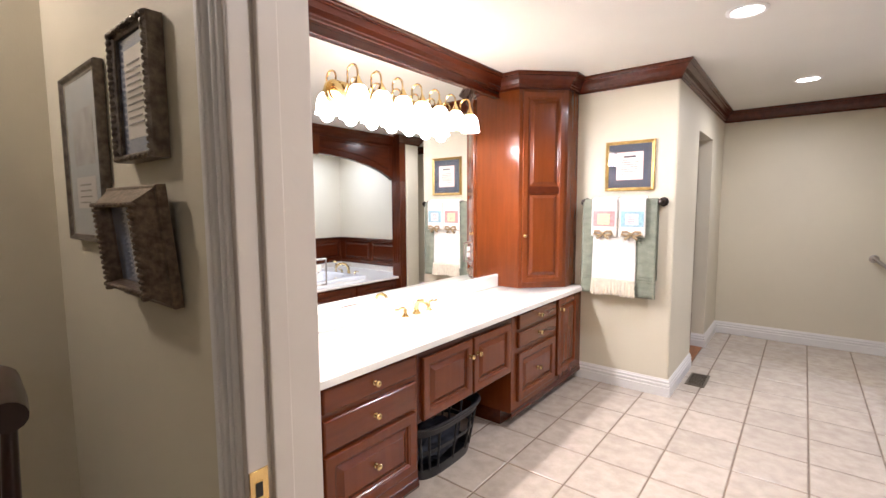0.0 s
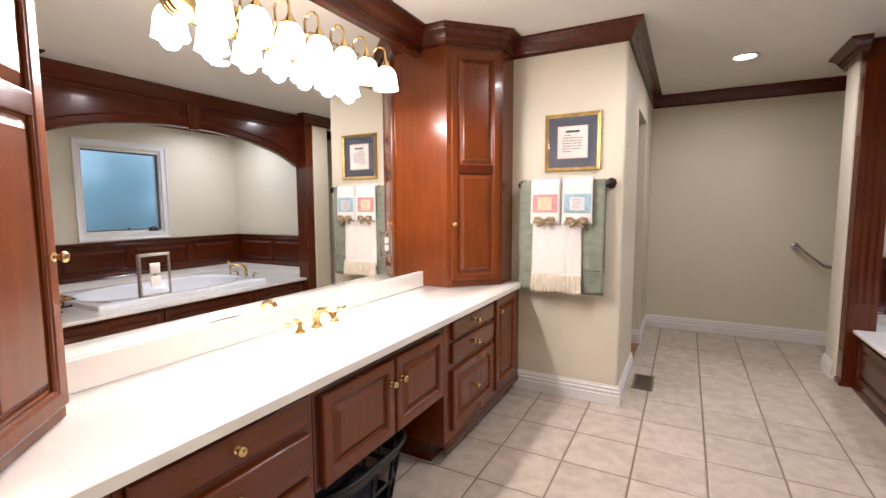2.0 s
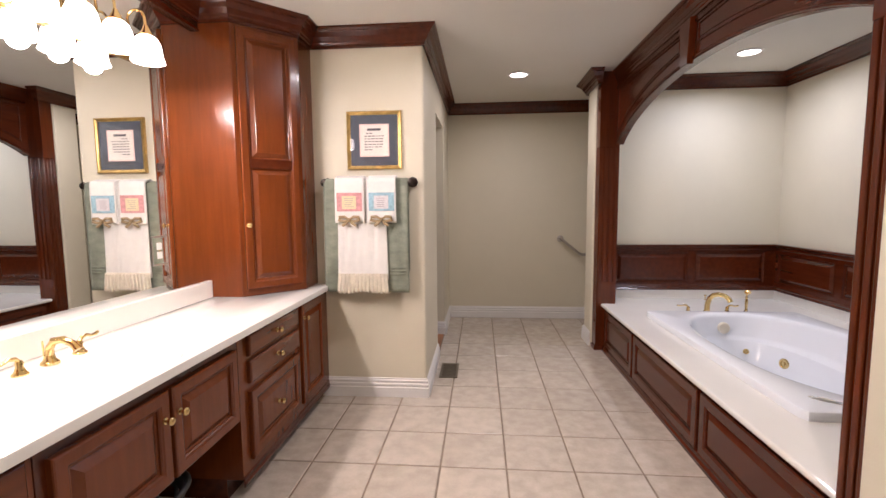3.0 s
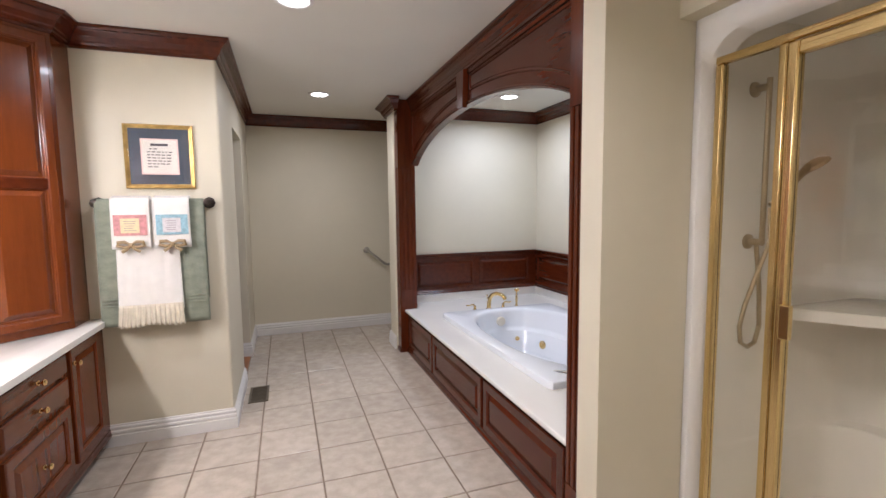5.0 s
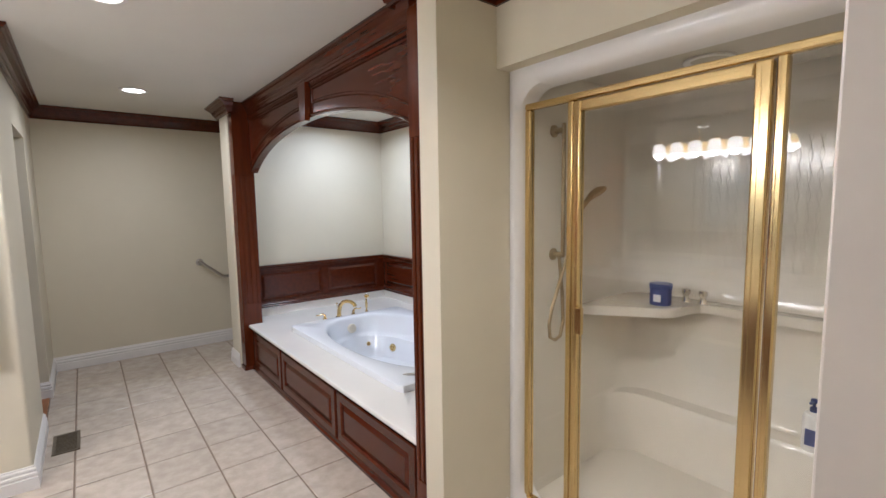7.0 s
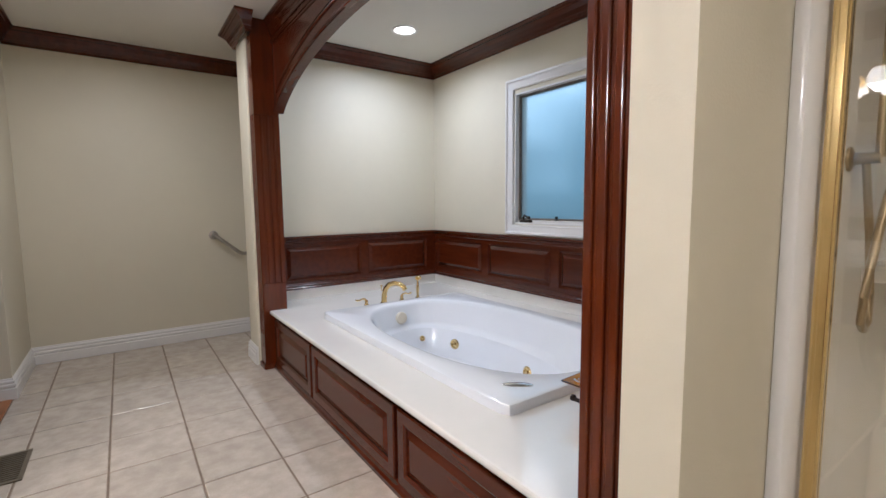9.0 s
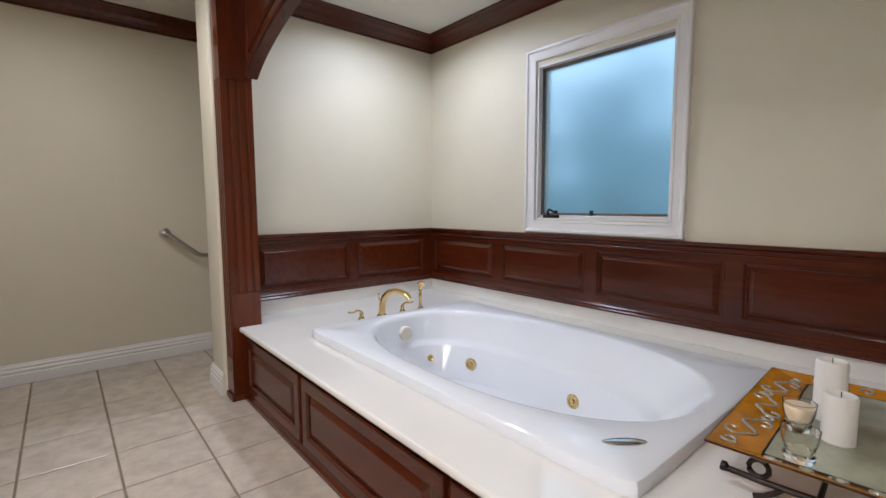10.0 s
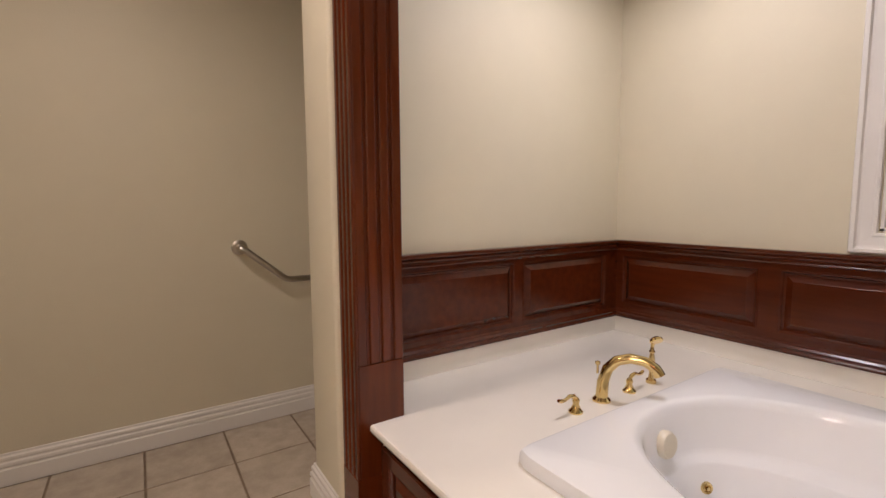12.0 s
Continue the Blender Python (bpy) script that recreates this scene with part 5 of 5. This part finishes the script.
for j in range(NZ + 1):
    k = j / NZ
    row = []
    for i in range(NX + 1):
        u = i / NX
        deep = (0.002 + 0.0035 * k) * (math.sin(phase[i] * 0.62) + 0.5 * math.sin(phase[i] * 1.3 + 2 * k))
        row.append(bm.verts.new((-1.13 + (0.322 + 0.022 * k) * (u - 0.5), 3.546 + deep - 0.004 * k, 0.872 - 0.125 * k - 0.006 * k * math.sin(u * 9.0) + 0.002 * math.sin(phase[i] * 0.62))))
    rows.append(row)
for a, b in zip(rows, rows[1:]):
    for i in range(NX):
        bm.faces.new((a[i], b[i], b[i + 1], a[i + 1]))
hem = part("ruffle", bm, CREAM_T, tw, "gathered cream linen ruffle", True)
sol = hem.modifiers.new("thickness", "SOLIDIFY")
sol.thickness, sol.offset = 0.003, 0.0
ROSE = mat("rose_print", (0.66, 0.31, 0.31), 0.9, vary=0.3, scale=60)
SKYB = mat("blue_print", (0.34, 0.54, 0.62), 0.9, vary=0.3, scale=60)
BUTTER = mat("butter_print", (0.72, 0.62, 0.38), 0.9, vary=0.12, scale=60)
PALE = mat("pale_print", (0.66, 0.62, 0.62), 0.9, vary=0.15, scale=60)
BOW = mat("tan_ribbon", (0.38, 0.27, 0.14), 0.6, vary=0.25, scale=40)
for x0, x1, pr, inn, seed, lab in ((-1.30, -1.11, ROSE, BUTTER, 3, "white guest towel with a rose printed patch and tan bow"), (-1.088, -0.905, SKYB, PALE, 4, "white guest towel with a blue printed patch and tan bow")):
    tw = thing("guest_towel", ((x0 + x1) / 2, 3.56, 1.2), lab, "towel", "guest towels")
    cloth(x0, x1, 1.490, 1.205, 3.548, WHITE_T, "sheet", tw, 1.2, 0.002, 0.007, 0.004, 0, seed, 0.3, 14, 14)
    xm = (x0 + x1) / 2
    pt = part("patch", box(xm - 0.082, xm + 0.082, 3.5385, 3.5425, 1.278, 1.395, 0.001), pr, tw, "printed border patch")
    part("patch_centre", box(xm - 0.048, xm + 0.045, 3.5365, 3.5388, 1.292, 1.375, 0.0005), inn, pt)
    bm = bmesh.new()
    for i in range(5):
        box(xm - 0.035 + rf.uniform(0, 0.01), xm + 0.034 - rf.uniform(0, 0.02), 3.5357, 3.5364, 1.305 + 0.013 * i, 1.308 + 0.013 * i, bm=bm)
    part("writing", bm, mat("print_ink", (0.30, 0.24, 0.26), 0.9), pt)
    bm = bmesh.new()
    for s in (-1, 1):
        pts = [(xm, 3.528, 1.225), (xm + s * 0.03, 3.522, 1.243), (xm + s * 0.062, 3.524, 1.24), (xm + s * 0.068, 3.526, 1.222), (xm + s * 0.035, 3.526, 1.212), (xm, 3.528, 1.222)]
        tube(pts, 0.009, 8, bm, [0.6, 1, 1.2, 1.2, 1, 0.6])
        tube([(xm, 3.528, 1.222), (xm + s * 0.02, 3.526, 1.20), (xm + s * 0.045, 3.53, 1.185)], 0.008, 8, bm, [0.7, 1, 1.2])
    lathe([(0, 0.013), (0.012, 0.008), (0.014, 0), (0.012, -0.008), (0, -0.013)], (xm, 3.523, 1.223), "x", 10, bm)
    part("bow", bm, BOW, tw, "tan ribbon bow", True)

# ---- laundry basket under the sink ----
bk = thing("laundry_basket", (-1.56, 1.98, 0), "black slotted plastic laundry basket under the sink", "basket")
def oval(rx, ry, z, n=40, p=3.4):
    out = []
    for i in range(n):
        a = 2 * math.pi * i / n
        c, s = math.cos(a), math.sin(a)
        out.append((-1.60 + rx * math.copysign(abs(c) ** (2 / p), c), 1.95 + ry * math.copysign(abs(s) ** (2 / p), s), z))
    return out
def bk_r(z):
    k = z / 0.31
    return 0.135 + 0.045 * k, 0.235 + 0.06 * k
def band(z0, z1, name):
    bm = bmesh.new()
    rows = []
    for z, d in ((z0, 0), (z1, 0), (z1, -0.004), (z0, -0.004)):
        rx, ry = bk_r(z)
        rows.append([bm.verts.new(q) for q in oval(rx + d, ry + d, z)])
    for i in range(4):
        a, b = rows[i], rows[(i + 1) % 4]
        for k in range(40):
            bm.faces.new((a[k], a[(k + 1) % 40], b[(k + 1) % 40], b[k]))
    return part(name, bm, BLACK, bk, "", True)
band(0.0, 0.06, "lower_band")
band(0.15, 0.17, "middle_band")
band(0.255, 0.30, "upper_band")
bm = bmesh.new()
rx, ry = bk_r(0.30)
ring = oval(rx + 0.008, ry + 0.008, 0.303)
tube(ring + ring[:1], 0.011, 8, bm)
part("rim", bm, BLACK, bk, "", True)
bm = bmesh.new()
bm.faces.new([bm.verts.new(q) for q in oval(*bk_r(0.0), 0.006)])
part("bottom", bm, BLACK, bk)
for i in range(0, 40):
    pts = []
    for z in (0.05, 0.16, 0.26):
        rx, ry = bk_r(z)
        pts.append(Vector(oval(rx - 0.002, ry - 0.002, z)[i]))
    if i % 2 == 0:
        part("slat", tube(pts, 0.0075, 6), BLACK, bk)
DKBLUE = mat("dark_cloth", (0.03, 0.035, 0.05), 0.9, vary=0.3, scale=20, bump=0.4)
lc = thing("laundry", (-1.6, 1.95, 0.15), "dark crumpled laundry in the basket", "laundry")
bm = bmesh.new()
bmesh.ops.create_icosphere(bm, subdivisions=4, radius=1.0)
for v in bm.verts:
    v.co *= 1 + 0.25 * noise.noise(v.co * 2.2) + 0.1 * noise.noise(v.co * 6)
bmesh.ops.transform(bm, matrix=Matrix.Translation((-1.60, 1.93, 0.115)) @ Matrix.Diagonal((0.115, 0.2, 0.105, 1)), verts=bm.verts)
part("cloth", bm, DKBLUE, lc, "", True)

# ---- candle tray on the tub deck ----
AMBER = mat("amber_glass_enamel", (0.62, 0.235, 0.003), 0.12, vary=0.45, scale=9, fine=0.1, spec=0.35)
SCROLL = mat("silver_scroll", (0.50, 0.50, 0.42), 0.3, 0.5, vary=0.2, scale=30)
TR = Matrix.Translation((1.51, 2.29, 0.425)) @ Matrix.Rotation(radians(3), 4, "Z")
tray = thing("candle_tray", TR.translation, "amber glass tray with silver scrolls on an iron stand", "tray")
TWX, TWY = 0.36, 0.22
GLX, GLY = 0.84, 0.51


def tray_part(name, bm, m, lab="", smooth=False):
    bmesh.ops.transform(bm, matrix=TR, verts=bm.verts)
    return part(name, bm, m, tray, lab, smooth)


def rim_z(x, y):
    """Height of the sloping border at a place on the tray."""
    k = max((abs(x) / TWX - GLX) / (0.98 - GLX), (abs(y) / TWY - GLY) / (0.97 - GLY), 0)
    return 0.0955 + 0.0175 * min(k, 1.0)


bm = bmesh.new()
rings = []
for kx, ky, z in ((GLX - 0.02, GLY - 0.03, 0.092), (GLX, GLY, 0.094), (0.98, 0.97, 0.112), (1.0, 1.0, 0.112), (1.0, 1.0, 0.106), (GLX, GLY, 0.086)):
    rings.append([bm.verts.new((sx * TWX * kx, sy * TWY * ky, z)) for sx, sy in ((-1, -1), (1, -1), (1, 1), (-1, 1))])
for a, b in zip(rings, rings[1:]):
    for k in range(4):
        bm.faces.new((a[k], b[k], b[(k + 1) % 4], a[(k + 1) % 4]))
bm.faces.new(list(reversed(rings[-1])))
bmesh.ops.recalc_face_normals(bm, faces=bm.faces)
tray_part("tray_rim", bm, AMBER)
tray_part("tray_glass", box(-TWX * GLX, TWX * GLX, -TWY * GLY, TWY * GLY, 0.0945, 0.097), mat("greenish_glass", (0.36, 0.36, 0.25), 0.08, vary=0.25, scale=12, coat=0.5), "pale greenish glass centre")
for kx, ky, z, r in ((1.0, 1.0, 0.110, 0.0026), (GLX, GLY, 0.096, 0.003)):
    q = [(sx * TWX * kx, sy * TWY * ky, z) for sx, sy in ((-1, -1), (1, -1), (1, 1), (-1, 1), (-1, -1))]
    tray_part("edge_line", tube(q, r, 6), BRONZE, "dark edge line")


def spiral(cx, cy, r, turn, flip):
    pts = []
    for i in range(15):
        a = turn + flip * i * 0.42
        q = r * (1 - i / 19)
        x, y = cx + q * math.cos(a), cy + q * math.sin(a)
        pts.append((x, y, rim_z(x, y)))
    return pts


def sweep(x0, y0, half, bulge):
    """A long S-shaped scroll with a curl at each end, lying along the tray's end border."""
    pts = []
    for i in range(-32, 33):
        u = i / 32
        if abs(u) <= 0.5:
            x, y = x0 + half * u / 0.5, y0 + bulge * math.sin(u / 0.5 * math.pi)
        else:
            g = math.copysign(1, u)
            k = (abs(u) - 0.5) / 0.5
            a, q = k * 5.2, 0.024 * (1 - 0.55 * k)
            x, y = x0 + g * (half + q * math.sin(a)), y0 - g * math.copysign(1, bulge) * (0.024 - q * math.cos(a))
        pts.append((x, y, rim_z(x, y)))
    return pts


def scroll(pts):
    tray_part("scroll", tube(pts, 0.0036, 6), SCROLL, "raised silver scroll", True)


for y in (-0.165, 0.165):
    for x, f in ((-0.19, 1), (0.0, -1), (0.19, 1)):
        scroll(sweep(x, y, 0.05, 0.02 * f))
    for x, f in ((-0.30, 1), (-0.095, -1), (0.095, 1), (0.29, -1)):
        scroll(spiral(x, y + 0.018 * f, 0.02, 1.3 + f, f))
for x in (-0.33, 0.33):
    for j, y in enumerate((-0.09, -0.03, 0.03, 0.09)):
        scroll(spiral(x, y, 0.018, 1.5 * j, (-1) ** j))
# wrought iron stand: a rod along each long end, with curls under the rim and short feet
for x in (-0.345, 0.345):
    rod = [(x, -0.19, 0.052), (x, -0.10, 0.050), (x, 0.0, 0.052), (x, 0.10, 0.050), (x, 0.17, 0.052), (x, 0.178, 0.055), (x, 0.186, 0.056)]
    bm = tube(rod, 0.0075, 10, None, [1.1, 1, 1, 1, 1, 1.7, 1.5])
    for s in (-1, 1):
        tube([(x, s * 0.11 + 0.020 * math.sin(a * 0.55), 0.079 - 0.020 * math.cos(a * 0.55)) for a in range(14)], 0.0062, 8, bm)
        tube([(x, s * 0.06, 0.052), (x, s * 0.075, 0.035), (x, s * 0.095, 0.018), (x, s * 0.115, 0.0075)], 0.0068, 8, bm, [1, 1, 1, 1.3])
    tray_part("stand_leg", bm, BRONZE, "wrought iron scroll leg", True)
tray_part("stand_bar", tube([(-0.345, 0, 0.052), (-0.2, 0, 0.066), (0.2, 0, 0.066), (0.345, 0, 0.052)], 0.006, 8), BRONZE, "", True)
WAX = mat("white_wax", (0.82, 0.79, 0.73), 0.5, vary=0.04, scale=15)
WAX2 = mat("cream_wax", (0.80, 0.64, 0.44), 0.5, vary=0.06, scale=15)
def candle(x, y, r, h, z, mt, lab):
    c = thing("pillar_candle", (x, y, z), lab, "candle", "candles on the tray")
    part("wax", lathe([(0, 0), (r, 0), (r, h - 0.006), (r - 0.004, h), (r * 0.8, h - 0.003), (r * 0.4, h - 0.007), (0, h - 0.008)], (x, y, z), steps=28), mt, c, "", True)
    part("wick", tube([(x, y, z + h - 0.01), (x + 0.001, y, z + h + 0.006)], 0.0012, 6), BLACK, c)
CB = 0.425 + 0.0972
candle(1.547, 2.324, 0.036, 0.165, CB, WAX, "tall white pillar candle on the amber tray")
candle(1.412, 2.283, 0.035, 0.12, CB, WAX, "shorter white pillar candle on the amber tray")
cup = thing("candle_cup", (1.409, 2.363, CB), "clear glass votive cup holding a cream candle", "candle holder")
gl = part("glass_cup", lathe([(0, 0), (0.03, 0), (0.033, 0.012), (0.028, 0.022), (0.036, 0.05), (0.038, 0.075), (0.035, 0.075), (0.033, 0.05), (0.024, 0.026), (0, 0.024)], (1.409, 2.363, CB), steps=28), CLEAR, cup, "", True)
gl.visible_shadow = False
part("wax", lathe([(0, 0.028), (0.024, 0.028), (0.032, 0.05), (0.033, 0.066), (0, 0.066)], (1.409, 2.363, CB), steps=24), WAX2, cup, "cream votive wax", True)
cup = thing("glass_cup", (1.235, 2.325, CB), "empty clear glass votive cup on the amber tray", "candle holder")
gl = part("bowl", lathe([(0, 0), (0.03, 0), (0.033, 0.012), (0.028, 0.022), (0.036, 0.05), (0.038, 0.075), (0.035, 0.075), (0.033, 0.05), (0.024, 0.026), (0, 0.024)], (1.235, 2.325, CB), steps=28), CLEAR, cup, "", True)
gl.visible_shadow = False

# ---- nook before the door: pictures and chair ----
PEWTER = mat("antique_silver_frame", (0.23, 0.185, 0.14), 0.36, 0.55, vary=0.5, scale=60, bump=0.3, bump_scale=150)
BROWNF = mat("carved_brown_gilt_frame", (0.24, 0.175, 0.12), 0.38, 0.45, vary=0.55, scale=70, bump=0.5, bump_scale=120)
GREYMAT = mat("grey_blue_mat_board", (0.36, 0.38, 0.37), 0.85, vary=0.08, scale=10)
BLUEMAT = mat("slate_blue_mat_board", (0.20, 0.24, 0.32), 0.85, vary=0.1, scale=10)
PRINT = mat("pencil_print", (0.38, 0.36, 0.33), 0.85, vary=0.55, scale=22)
def text_rows(w, h, n, cx=0.0, cz=0.0):
    return [(cx - w / 2 * rl.uniform(0.8, 1), cx + w / 2 * rl.uniform(0.7, 1), cz + h / 2 - h * (i + 0.8) / n, cz + h / 2 - h * (i + 0.55) / n) for i in range(n)]
picture("framed_print", "antique silver framed print with grey mat", Matrix.Translation((-1.45, 0.408, 1.565)), 0.31, 0.43, 0.018, 0.022, PEWTER, GREYMAT,
        [(-0.085, 0.085, -0.02, 0.12, PRINT), (-0.08, 0.08, -0.13, -0.05, PAPER)], text_rows(0.10, 0.06, 4, 0, -0.09))
picture("framed_certificate", "carved silver framed certificate with blue mat", Matrix.Translation((-1.045, 0.408, 1.66)), 0.20, 0.262, 0.016, 0.035, PEWTER, BLUEMAT,
        [(-0.056, 0.056, -0.085, 0.09, PAPER)], text_rows(0.085, 0.13, 10, 0, 0.003), 0.013)
picture("framed_certificate", "deep carved brown framed certificate leaning off the wall", Matrix.Translation((-1.058, 0.397, 1.362)) @ Matrix.Rotation(radians(5), 4, "X"), 0.275, 0.235, 0.040, 0.055, BROWNF, BLUEMAT,
        [(-0.01, 0.075, -0.06, 0.05, PAPER)], text_rows(0.07, 0.08, 7, 0.032, -0.005), 0.011, True)
DARKW = mat("dark_mahogany", (0.035, 0.008, 0.006), 0.28, vary=0.4, scale=8, coat=0.4)
ch = thing("side_chair", (-1.45, 0.05, 0), "dark mahogany side chair with a curved crest rail", "chair")
part("crest_rail", tube([(-1.66, 0.17, 1.0), (-1.60, 0.19, 1.02), (-1.45, 0.205, 1.035), (-1.30, 0.195, 1.025), (-1.235, 0.185, 1.015)], 0.03, 14, taper=[0.9, 1, 1.1, 1.1, 1.15]), DARKW, ch, "", True)
for x in (-1.62, -1.26):
    part("back_post", tube([(x, 0.19, 1.0), (x, 0.18, 0.75), (x, 0.15, 0.44), (x, 0.17, 0.0)], 0.017, 10, taper=[0.8, 1, 1.1, 0.9]), DARKW, ch, "", True)
    part("front_leg", tube([(x, -0.22, 0.43), (x, -0.22, 0.0)], 0.019, 10, taper=[1.1, 0.8]), DARKW, ch, "", True)
part("seat", box(-1.66, -1.22, -0.25, 0.18, 0.43, 0.47, 0.012), DARKW, ch)
for x in (-1.53, -1.44, -1.35):
    part("spindle", tube([(x, 0.195, 1.02), (x, 0.175, 0.75), (x, 0.145, 0.46)], 0.009, 8), DARKW, ch, "", True)

# ---- floor tiles ----
PX, PY, OX, OY, GAP = 0.3315, 0.3405, 0.092, 4.55, 0.0085
ZONES = [(-1.55, 0.80, 0.40, 3.69), (-0.74, 0.80, 3.60, 5.16), (-0.74, 1.72, 5.12, 5.95), (0.70, 1.08, 0.53, 1.84), (-1.95, -1.5, 1.60, 2.54)]
tile_meshes = {}


def tile_mesh(w, h):
    key = (round(w, 3), round(h, 3))
    if key not in tile_meshes:
        bm = bmesh.new()
        b = 0.0035
        lo = [bm.verts.new((sx * w / 2, sy * h / 2, -0.006)) for sx, sy in ((-1, -1), (1, -1), (1, 1), (-1, 1))]
        mi = [bm.verts.new((sx * w / 2, sy * h / 2, -0.0022)) for sx, sy in ((-1, -1), (1, -1), (1, 1), (-1, 1))]
        hi = [bm.verts.new((sx * (w / 2 - b), sy * (h / 2 - b), 0.0)) for sx, sy in ((-1, -1), (1, -1), (1, 1), (-1, 1))]
        for a, c in ((lo, mi), (mi, hi)):
            for k in range(4):
                bm.faces.new((a[k], a[(k + 1) % 4], c[(k + 1) % 4], c[k]))
        bm.faces.new(hi)
        me = bpy.data.meshes.new("tile")
        bm.to_mesh(me)
        bm.free()
        me.materials.append(TILE)
        tile_meshes[key] = me
    return tile_meshes[key]


for i in range(-8, 7):
    for j in range(-14, 6):
        x0, y0 = OX + i * PX, OY + j * PY
        x1, y1 = x0 + PX, y0 + PY
        cut = [(max(x0, a), min(x1, b), max(y0, c), min(y1, d)) for a, b, c, d in ZONES]
        cut = [q for q in cut if q[1] - q[0] > 0.02 and q[3] - q[2] > 0.02]
        if not cut:
            continue
        x0, x1, y0, y1 = min(q[0] for q in cut) + GAP / 2, max(q[1] for q in cut) - GAP / 2, min(q[2] for q in cut) + GAP / 2, max(q[3] for q in cut) - GAP / 2
        t = new("tile", tile_mesh(x1 - x0, y1 - y0))
        t.location = ((x0 + x1) / 2, (y0 + y1) / 2, 0.0)
        t.parent = floor
